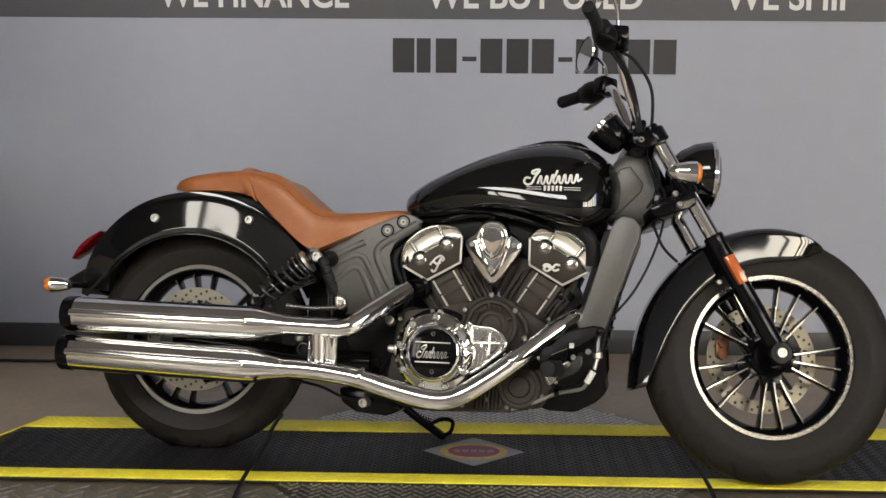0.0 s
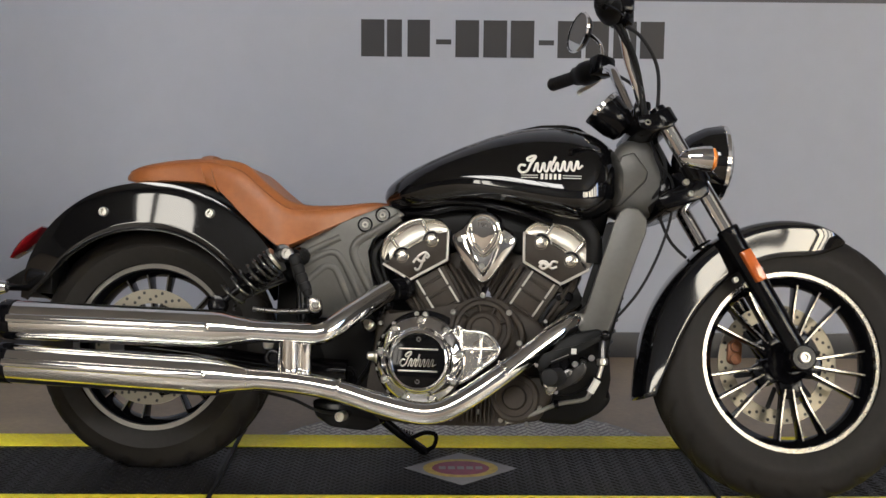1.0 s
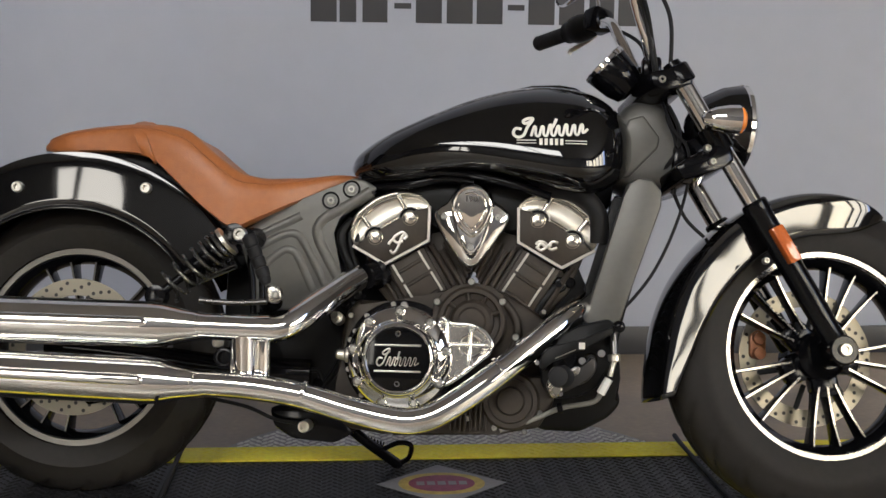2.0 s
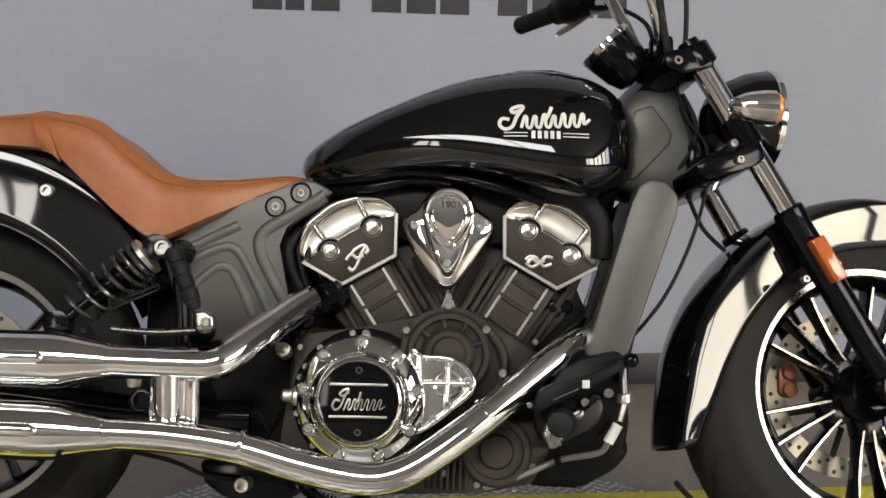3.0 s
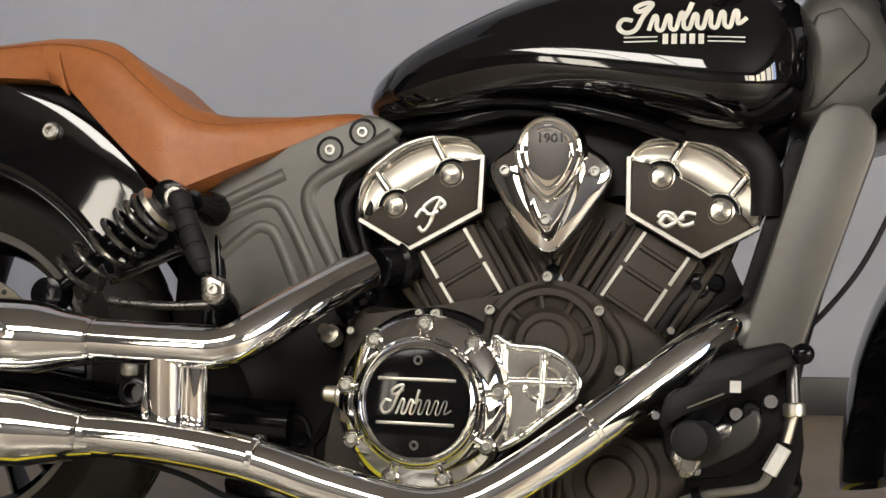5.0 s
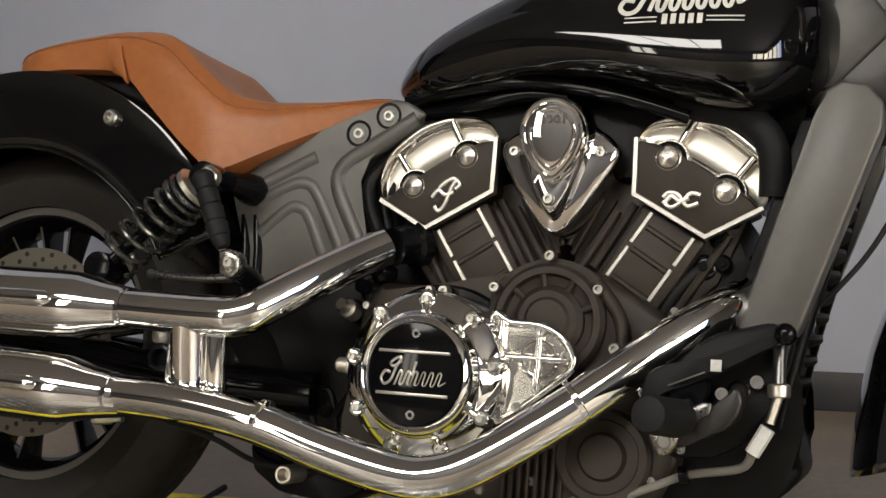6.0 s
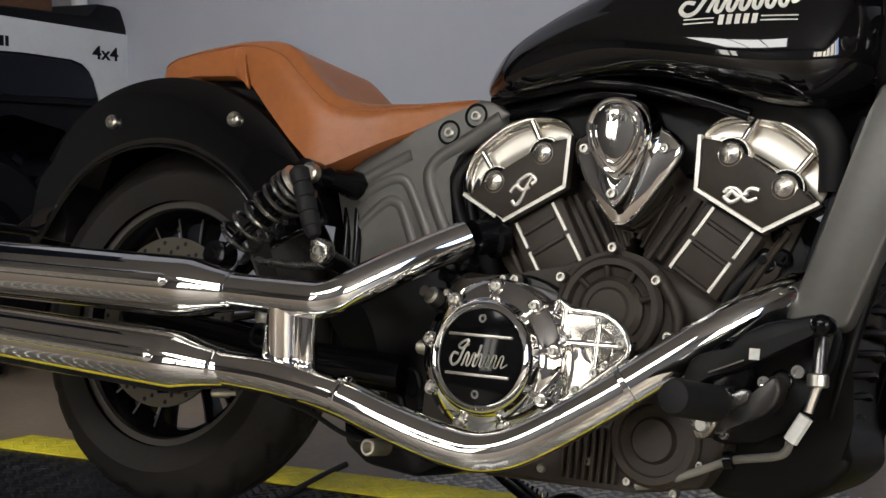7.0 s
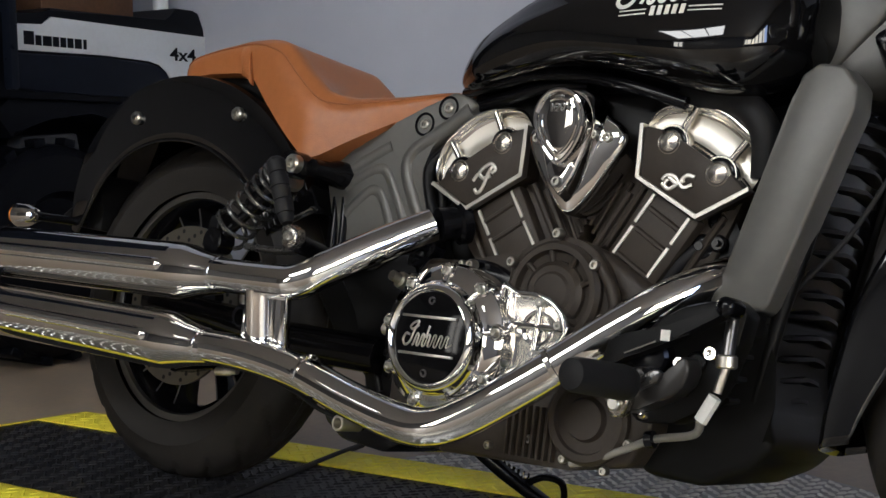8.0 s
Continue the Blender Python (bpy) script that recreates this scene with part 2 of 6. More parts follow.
tagged(skirt, "charcoal vinyl baseboard along the wall's foot", "baseboard", kind="structure")
TOP_Z = 5.8
ceiling = part("ceiling", build(box, (-12.2, -7.2, TOP_Z), (7.1, 5.1, TOP_Z + 0.15)), CEILING)
tagged(ceiling, "dull painted ceiling over the showroom", "ceiling", kind="structure")

# street side behind the camera: rows of high windows with piers between them, more round the corner
SILL, LINTEL = 1.6, 5.0
rows = (("wall_south", pose(-12.2, -7.0, 0), 19.3, SILL, ((4.75, 5.55), (5.62, 6.3), (16.95, 17.65), (17.72, 19.1))),
        ("wall_east", pose(6.9, -7.0, 0, 0, 0, 90), 12.0, 1.3, ((0.2, 1.75), (1.85, 3.3), (3.5, 4.8), (4.9, 6.2))),
        ("wall_west", pose(-12.0, 5.0, 0, 0, 0, -90), 12.0, SILL, ()))
count = 0
for name, m, length, low, spans in rows:
    def pierced(bm):
        box(bm, (0, -0.2, -0.1), (length, 0, low))
        box(bm, (0, -0.2, LINTEL), (length, 0, TOP_Z))
        edge = 0
        for a, b in spans:
            box(bm, (edge, -0.2, low), (a, 0, LINTEL))
            edge = b
        box(bm, (edge, -0.2, low), (length, 0, LINTEL))
    wall = part(name, build(pierced), ROOM)
    wall.matrix_basis = m
    tagged(wall, "dark showroom wall pierced by windows" if spans else "plain dark showroom wall", "wall", kind="structure")
    for a, b in spans:
        count += 1
        win = tagged(thing("window_%d" % count, m @ pose((a + b) / 2, -0.1, low)), "high showroom window with a dark metal frame", "window", "showroom windows", "structure")
        w, h = (b - a) / 2, LINTEL - low

        def frame_bars(bm):
            for lo, hi in (((-w, -0.03, 0), (-w + 0.04, 0.03, h)), ((w - 0.04, -0.03, 0), (w, 0.03, h)), ((-w + 0.04, -0.03, 0), (w - 0.04, 0.03, 0.04)),
                           ((-w + 0.04, -0.03, h - 0.04), (w - 0.04, 0.03, h))):
                box(bm, lo, hi)
        part("window_frame", build(frame_bars), BLACK_METAL, win)
sky_card = part("backdrop", build(box, (-14, -9.1, 0.5), (9, -9.0, 7.5)), DAY)
tagged(sky_card, "bright hazy daylight outside the windows", "daylight", kind="structure")
sky_corner = part("backdrop", build(box, (8.9, -9.0, 0.5), (9.0, -3.0, 7.5)), DAY)
tagged(sky_corner, "bright hazy daylight outside the corner windows", "daylight", kind="structure")
sky_east = part("backdrop", build(box, (8.9, -3.0, 0.5), (9.0, 6, 7.5)), COOL_DAY)
tagged(sky_east, "pale bluish daylight outside the tall windows", "daylight", kind="structure")

# a row of wide luminous panels along the ceiling
lamp = thing("ceiling_light", pose(0, 0, TOP_Z - 0.02), "wide cream luminous panel on the ceiling", "ceiling light", "ceiling lamps")
part("housing", build(box, (-0.98, -1.45, -0.05), (0.98, 1.45, 0.019), 0.008), BLACK_METAL, lamp)
part("diffuser", build(box, (-0.94, -1.41, -0.062), (0.94, 1.41, -0.051), 0.003), DIFFUSER, lamp)
spots = [(-0.85 - 2.0 * i, -4.0) for i in range(3)]
lamp.matrix_basis = pose(*spots[0], TOP_Z - 0.02)
for x, y in spots[1:]:
    copy_thing(lamp, pose(x, y, TOP_Z - 0.02))

# words on the wall
for text, x, w in (("WE FINANCE", -1.140, 0.742), ("WE BUY USED", -0.101, 0.835), ("WE SHIP", 1.044, 0.50)):
    sign = lettering("wall_lettering", text, 0.145, LETTER, LEVEL @ pose(x, -0.004, 1.335, 90), None, 0.001, w)
    tagged(sign, "white words %s painted on the dark stripe" % text.lower(), "wall lettering", "words on the wall")
number = thing("wall_number", LEVEL @ pose(0, -0.002, 0), "row of charcoal vinyl bars on the grey wall", "wall lettering")
spec = [(-0.232, 0.084, 0), (-0.139, 0.054, 0), (-0.065, 0.081, 0), (0.038, 0.055, 1), (0.108, 0.085, 0), (0.209, 0.085, 0), (0.307, 0.085, 0), (0.409, 0.055, 1),
        (0.477, 0.087, 0), (0.579, 0.083, 0), (0.679, 0.083, 0), (0.776, 0.087, 0)]
for x, w, dash in spec:
    part("bar", build(box, (x, -0.001, 1.131 if dash else 1.086), (x + w, 0.001, 1.149 if dash else 1.218)), DIGIT, number)

# ---- the mats, turntable and tread plates ----
MATS = Matrix.Translation((0, 3.5155, 0))
GRID_OUT = 0.62


def lugs(bm, spots, long, wide, high, mat=0):
    """Small raised bars of a tread pattern: (x, y, turn)."""
    for x, y, a in spots:
        ca, sa = math.cos(a), math.sin(a)
        base = [bm.verts.new((x + u * ca - v * sa, y + u * sa + v * ca, 0)) for u, v in ((-long, 0), (-long * 0.3, -wide), (long * 0.3, -wide), (long, 0), (long * 0.3, wide), (-long * 0.3, wide))]
        top = [bm.verts.new((x + u * ca, y + u * sa, high)) for u in (-long * 0.55, long * 0.55)]
        for f in ((base[0], base[1], top[0]), (base[1], base[2], top[1], top[0]), (base[2], base[3], top[1]), (base[3], base[4], top[1]), (base[4], base[5], top[0], top[1]), (base[5], base[0], top[0])):
            bm.faces.new(f).material_index = mat


def tread(x0, x1, y0, y1, step, keep=None):
    out, row = [], 0
    y = y0
    while y < y1:
        x = x0 + (step / 2 if row % 2 else 0)
        while x < x1:
            if keep is None or keep(x, y):
                out.append((x, y, radians(45 if (row + round(x / step)) % 2 else -45)))
            x += step
        y += step / 2
        row += 1
    return out


table = tagged(thing("turntable", pose(0.12, 3.5155, 0)), "round turntable of bright aluminium tread plate in the floor", "turntable")
part("plate", build(turn, [(-0.03, GRID_OUT), (-0.011, GRID_OUT), (-0.008, GRID_OUT - 0.004)], (0, 0, 0), (0, 0, 1), 72), PLATE, table)
tr = part("tread", build(lugs, tread(-0.62, 0.62, -0.62, 0.62, 0.03, lambda x, y: x * x + y * y < 0.37), 0.0120, 0.0048, 0.0034), LUG, table)
tr.location = (0, 0, -0.008)
tagged(tr, kind="stuff")
deck = tagged(thing("ramp_plate", MATS), "dull aluminium tread plate in front of the mats", "ramp")
part("plate", build(box, (-1.8, -0.82, -0.04), (1.8, -0.287, -0.013), 0.002), PLATE_DULL, deck)
dk = part("tread", build(lugs, tread(-1.78, 1.78, -0.80, -0.30, 0.046, lambda x, y: (x - 0.10) ** 2 + (y - 0.04) ** 2 > 0.385), 0.019, 0.0040, 0.0030), LUG, deck)
dk.location = (0, 0, -0.013)
tagged(dk, kind="stuff")


def tread_mat(bm, x0, x1):
    """Rubber mat with a raised tread, rounded rim."""
    box(bm, (x0, -0.280, -0.009), (x1, 0.280, -0.0015), 0.002)
    for v in bm.verts:
        v.co.z = max(v.co.z, -0.02)


for i, (x0, x1, text) in enumerate(((-1.290, -0.521, "black rubber tread mat with yellow taped edges under the rear wheel"), (-0.510, 0.718, "black rubber tread mat with yellow taped edges and a diamond emblem"),
                                    (0.729, 2.5, "black rubber tread mat with yellow taped edges under the front wheel"))):
    mat = tagged(thing("floor_mat", MATS), text, "floor mat", "mats in a row")

    def cut(bm):
        """The first mat's outer end runs aslant."""
        for v in bm.verts:
            if i == 0 and v.co.x < x0 + 0.01:
                v.co.x += 0.045 - 0.37 * (0.28 - v.co.y)
        return bm
    part("mat", cut(build(tread_mat, x0, x1)), MAT, mat)
    t = part("tread", build(lugs, tread(x0 + 0.01, min(x1, 1.6) - 0.008, -0.20, 0.165, 0.024), 0.0095, 0.0036, 0.0022), MAT_LUG, mat)
    t.location = (0, 0, -0.0015)
    tagged(t, kind="stuff")
    part("tape", cut(build(box, (x0, -0.280, -0.001), (x1, -0.210, 0.0022), 0.001)), YELLOW, mat, "yellow tape strip")
    part("tape", cut(build(box, (x0, 0.172, -0.001), (x1, 0.280, 0.0022), 0.001)), YELLOW, mat, "yellow tape strip")
    for y0, y1 in ((-0.280, -0.210), (0.172, 0.280)):
        tt = part("tape_tread", build(lugs, tread(x0 + 0.055, min(x1, 1.6) - 0.01, y0 + 0.008, y1 - 0.005, 0.03), 0.012, 0.003, 0.0015), YELLOW, mat)
        tt.location = (0, 0, 0.0022)
        tagged(tt, kind="stuff")
    if i == 0:
        part("tape", cut(build(box, (x0, -0.208, -0.001), (x0 + 0.008, 0.170, 0.0022), 0.001)), YELLOW, mat, "yellow tape strip")
    if i == 1:
        def diamond(bm):
            c = (0.10, -0.005)
            for k, (sx, sy, z, m) in enumerate(((0.148, 0.132, 0.0012, 0),)):
                vs = [bm.verts.new((c[0] + u * sx, c[1] + v * sy, z)) for u, v in ((-1, 0), (0, -1), (1, 0), (0, 1))]
                bm.faces.new(vs)
            for rx, ry, z, m in ((0.098, 0.073, 0.0016, 2), (0.075, 0.055, 0.002, 1)):
                f = bm.faces.new([bm.verts.new((c[0] + rx * math.cos(a * math.pi / 20), c[1] + ry * math.sin(a * math.pi / 20), z)) for a in range(40)])
                f.material_index = m
            for k in range(-2, 3):
                box(bm, (c[0] + k * 0.024 - 0.009, c[1] - 0.012, 0.0021), (c[0] + k * 0.024 + 0.009, c[1] + 0.012, 0.0024), mat=0)
        part("emblem", build(diamond), [EMBLEM_GREY, EMBLEM_RED, EMBLEM_GOLD], mat, "grey diamond emblem with a red and gold oval")
for x in (-0.5155, 0.7235):
    strip = part("cover_strip", build(sweep, [(x, -0.40, -0.010), (x, -0.30, 0.001), (x, 0.24, 0.003), (x + 0.004, 0.33, 0.003)], 0.006, 8), RUBBER)
    strip.matrix_basis = MATS
    tagged(strip, "thin black rubber strip over the joint between two mats", "cover strip", "strips between the mats")
# ---- the motorcycle ----
# x forward from the rear contact, y to its left, z up; it leans on its side stand
BIKE = Matrix.Translation((-0.6789, 3.5300, -0.0038)) @ Matrix.Rotation(radians(-8.17), 4, "Z") @ Matrix.Rotation(radians(-12.02), 4, "X")
bike = thing("motorcycle", BIKE, "black cruiser motorcycle with tan leather seat leaning on its stand", "motorcycle")
RAKE = Vector((-0.4800, 0, 0.8773))
HEAD = Vector((1.205, 0, 0.900))
STEER = Matrix.Translation(HEAD + Vector((0, -0.038, 0))) @ Matrix.Rotation(radians(11.0), 4, RAKE) @ Matrix.Translation(-HEAD)
RX, RZ, RR = -0.026, 0.313, 0.318      # rear axle and tyre
RFX, RFZ = -0.030, 0.323               # centre of the rear fender
FX, FZ, FR = 1.575, 0.3325, 0.335       # front axle and tyre
SIDE = (0, -1, 0)


def steered(ob):
    """Turns a part that sits on the fork with the handlebar."""
    ob.matrix_basis = STEER
    return ob


# wheels
def tyre_mesh(bm, cx, cz, R, half, rim, sign, m):
    """m: the pose in the world of what the tyre sits in; it is pressed flat where it stands on the mat."""
    n, prof = 264, []
    for i in range(33):
        a = -1 + i / 16
        y = half * math.sin(a * math.pi / 2 * 0.98)
        r = R - (R - rim) * (abs(a) ** 2.7)
        if abs(a) > 0.75:
            y = half * (1.0 - 0.16 * ((abs(a) - 0.75) / 0.25) ** 2) * (1 if a > 0 else -1)
        prof.append((y, r, abs(a)))
    loops = []
    for k in range(n):
        th = 2 * math.pi * k / n
        loop = []
        for y, r, a in prof:
            cut = 0.0
            if a < 0.60:
                ph = (k / 12 + sign * abs(y) * 16) % 1
                if ph < 0.18 and a > 0.08:
                    cut = 0.005
                if a < 0.04:
                    cut = 0.004
            if 0.70 < a < 0.72 or 0.93 < a < 0.95:
                cut = -0.0012
            loop.append(Vector((cx + (r - cut) * math.cos(th), y, cz + (r - cut) * math.sin(th))))
        loops.append(loop)
    back = m.inverted()
    for loop in loops:
        for i, p in enumerate(loop):
            w = m @ p
            if w.z < 0.001:
                w.z = 0.001 + (w.z - 0.001) * 0.05
                loop[i] = back @ w
    made = [[bm.verts.new(p) for p in loop] for loop in loops]
    for k in range(n):
        a, b = made[k], made[(k + 1) % n]
        for i in range(len(prof) - 1):
            bm.faces.new((a[i], a[i + 1], b[i + 1], b[i]))


def rim_mesh(bm, cx, cz, lip, half, wide=0.017):
    # barrel and both lips in black, with a bright turned flange
    prof = [(-half, lip - 0.002), (-half - 0.003, lip - 0.004), (-half - 0.002, lip - 0.004 - wide), (-half + 0.005, lip - 0.007 - wide), (-half + 0.016, lip - 0.030), (0, lip - 0.036),
            (half - 0.016, lip - 0.030), (half - 0.005, lip - 0.007 - wide), (half + 0.002, lip - 0.004 - wide), (half + 0.003, lip - 0.004), (half, lip - 0.002), (0, lip - 0.012)]
    n = 96
    made = [[bm.verts.new((cx + r * math.cos(2 * math.pi * k / n), y, cz + r * math.sin(2 * math.pi * k / n))) for y, r in prof] for k in range(n)]
    m = len(prof)
    for k in range(n):
        a, b = made[k], made[(k + 1) % n]
        for i in range(m):
            j = (i + 1) % m
            f = bm.faces.new((a[i], a[j], b[j], b[i]))
            f.material_index = 1 if i in (1, 2, 7, 8) else 0


def spoke_mesh(bm, half, r0, r1, off0, off1):
    """One cast spoke, black with a bright machined face, along the wheel's own x."""
    def at(r, off, y, w):
        a = math.radians(off)
        return Vector((r * math.cos(a) - w * math.sin(a), y, r * math.sin(a) + w * math.cos(a)))
    rows = []
    for i in range(6):
        t = i / 5
        r, off = r0 + (r1 - r0) * t, off0 + (off1 - off0) * t ** 0.8
        w = 0.0046 - 0.0008 * t
        d = half * (0.85 - 0.25 * math.sin(t * math.pi) + 0.10 * t)
        rows.append([at(r, off, -d, -w * 0.5), at(r, off, -d, w * 0.5), at(r, off, -d + 0.006, w), at(r, off, d - 0.006, w), at(r, off, d, w * 0.5), at(r, off, d, -w * 0.5), at(r, off, d - 0.006, -w), at(r, off, -d + 0.006, -w)])
    rings(bm, rows)
    for f in bm.faces:
        c = f.calc_center_median()
        f.normal_update()
        if abs(f.normal.y) > 0.8:
            f.material_index = 1


def disc_mesh(bm, cx, cz, y, R, r, holes):
    turn(bm, [(-0.0025, r), (-0.0025, R), (0.0025, R), (0.0025, r), (-0.0025, r)], (cx, y, cz), (0, 1, 0), 64, 0, cap=False)
    for k in range(holes):
        for j, rr in enumerate((R - 0.009, (R + r) / 2, r + 0.010)):
            a = 2 * math.pi * (k + j * 0.33) / holes
            turn(bm, [(-0.0029, 0.0042), (0.0029, 0.0042)], (cx + rr * math.cos(a), y, cz + rr * math.sin(a)), (0, 1, 0), 8, 1)
    for k in range(6):
        a = 2 * math.pi * k / 6 + 0.3
        p = Vector((cx + (r + 0.003) * math.cos(a), y, cz + (r + 0.003) * math.sin(a)))
        q = Vector((cx + 0.058 * math.cos(a + 0.15), y, cz + 0.058 * math.sin(a + 0.15)))
        sweep(bm, [q, p], 0.006, 6, 1, 0.5)


def wheel(name, cx, cz, R, half, lip, turn_deg, disc_y, front):
    fit = steered if front else (lambda o: o)
    hub = fit(part(name, build(turn, [(-0.062, 0.018), (-0.062, 0.030), (-0.045, 0.036), (-0.03, 0.052), (0.03, 0.052), (0.045, 0.036), (0.062, 0.030), (0.062, 0.018)], (cx, 0, cz), (0, 1, 0), 36), BLACK_METAL, bike))
    part("tyre", build(tyre_mesh, cx, cz, R, half, lip - 0.004, 1 if front else -1, BIKE @ STEER if front else BIKE), TYRE, hub, "black rubber tyre with grooved tread", 30)
    # rear lip and spoke faces get a darker metal than the front ones
    part("rim", build(rim_mesh, cx, cz, lip, half * 0.68, 0.0105 if front else 0.0125), [BLACK_METAL, STEEL if front else RIM_REAR], hub, "black rim with a bright machined lip")
    kinds = [part("spoke", build(spoke_mesh, half * 0.42, 0.066, lip - 0.026, o0, o1), [BLACK_METAL, STEEL if front else RIM_REAR], hub, "black cast spoke with a bright face") for o0, o1 in ((-16, -17.5), (0, 0), (16, 17.5))]
    arm = part("spoke_arm", build(prism, [(0.035, -0.030), (0.072, -0.030), (0.088, -0.020), (0.088, 0.020), (0.072, 0.030), (0.035, 0.030)], -half * 0.30, half * 0.30, 0.008, 2), BLACK_METAL, hub)
    for g in range(5):
        a = radians(-turn_deg - 72 * g)
        m = Matrix.Translation((cx, 0, cz)) @ Matrix.Rotation(a, 4, "Y")
        for s in kinds + [arm]:
            if g == 0:
                s.matrix_basis = m
            else:
                again(s, hub, m)
    part("brake_disc", build(disc_mesh, cx, cz, disc_y, 0.149, 0.112, 18), [DISC, HOLE], hub, "drilled steel brake disc")
    return hub


rear_wheel = wheel("rear_wheel", RX, RZ, RR, 0.074, 0.2200, 100, -0.062, False)
front_wheel = wheel("front_wheel", FX, FZ, FR, 0.067, 0.2220, 65, 0.060, True)


# fenders: a rounded section swept about the axle
def fender_mesh(bm, cx, cz, stations, crown=0.026, tuck=0.0):
    """stations: angle, crown radius, lower edge radius, half width."""
    loops = []
    for deg, top, low, half, *lean in stations:
        lean = lean[0] if lean else tuck
        sec = []
        for i in range(25):
            s = -1 + i / 12
            a = abs(s)
            if a < 0.55:
                u = a / 0.55
                y, r = half * math.sin(u * math.pi / 2) ** 0.8 * 0.997, top - crown * (1 - math.cos(u * math.pi / 2)) * half / 0.12
            else:
                u = (a - 0.55) / 0.45
                r1 = top - crown * half / 0.12
                y, r = half * (0.997 + 0.003 * min(1, u * 3) - lean * u), r1 + (low - r1) * u
            c, s2 = math.cos(radians(deg)), math.sin(radians(deg))
            sec.append(Vector((cx + r * c, y if s >= 0 else -y, cz + r * s2)))
        loops.append(sec)
    rings(bm, loops, closed=False, cap=False)


def spread_rows(keys, steps):
    """Evenly placed rows between key rows, gliding."""
    ks = np.array(keys, float)
    a = np.linspace(ks[0, 0], ks[-1, 0], steps)
    cols = np.stack([np.interp(a, ks[:, 0], ks[:, j]) for j in range(1, ks.shape[1])], 1)
    for _ in range(8):
        cols[1:-1] = (cols[:-2] + 2 * cols[1:-1] + cols[2:]) / 4
    return [(float(x), *(float(v) for v in row)) for x, row in zip(a, cols)]


def thick(ob, t):
    mod = ob.modifiers.new("thickness", "SOLIDIFY")
    mod.thickness, mod.offset = t, -1
    return ob


REAR_ROWS = spread_rows([(24, 0.412, 0.300, 0.128, -0.02), (45, 0.414, 0.292, 0.135, -0.015), (65, 0.415, 0.288, 0.138, -0.01), (78, 0.415, 0.287, 0.139, 0.0), (90, 0.414, 0.286, 0.140, 0.0), (112, 0.409, 0.288, 0.138, 0.0), (130, 0.398, 0.292, 0.129, 0.0), (142, 0.390, 0.298, 0.117, 0.0), (153, 0.380, 0.314, 0.101, 0.0), (163, 0.368, 0.345, 0.084, 0.0)], 70)
rf = thick(part("rear_fender", build(fender_mesh, RFX, RFZ, REAR_ROWS, 0.006), PAINT, bike, "gloss black rear fender"), 0.003)
for s_ in (-1, 1):
    part("fender_lip", build(sweep, [(RFX + (r[2] + 0.001) * math.cos(radians(r[0])), s_ * (r[3] * (1 - (r[4] if len(r) > 4 else 0)) - 0.001), RFZ + (r[2] + 0.001) * math.sin(radians(r[0]))) for r in REAR_ROWS], 0.0026, 10), PAINT, rf, "rolled gloss black lip")
steered(thick(part("front_fender", build(fender_mesh, FX, FZ, spread_rows([(66, 0.334, 0.314, 0.060, 0.08), (70, 0.340, 0.286, 0.078, 0.08), (78, 0.345, 0.260, 0.084, 0.08), (90, 0.347, 0.250, 0.087, 0.08), (120, 0.347, 0.247, 0.088, 0.06), (145, 0.347, 0.252, 0.088, 0.04), (165, 0.352, 0.268, 0.087, 0.03), (182, 0.362, 0.296, 0.085, 0.03), (196, 0.386, 0.345, 0.078, 0.03)], 70), 0.022, 0.03), PAINT, bike, "gloss black front fender"), 0.003))
for x, z in ((-0.140, 0.653), (0.141, 0.655)):
    part("fender_bolt", build(stud, (x, -0.136, z), 0.0125, 0.012), BOLT, bike, "chrome fender bolt")
for x, y, z in ((1.408, -0.150, 0.510), (1.468, -0.145, 0.538)):
    steered(part("fender_bolt", build(stud, (x, y, z), 0.007, 0.008), BOLT, bike, "chrome fender bolt"))


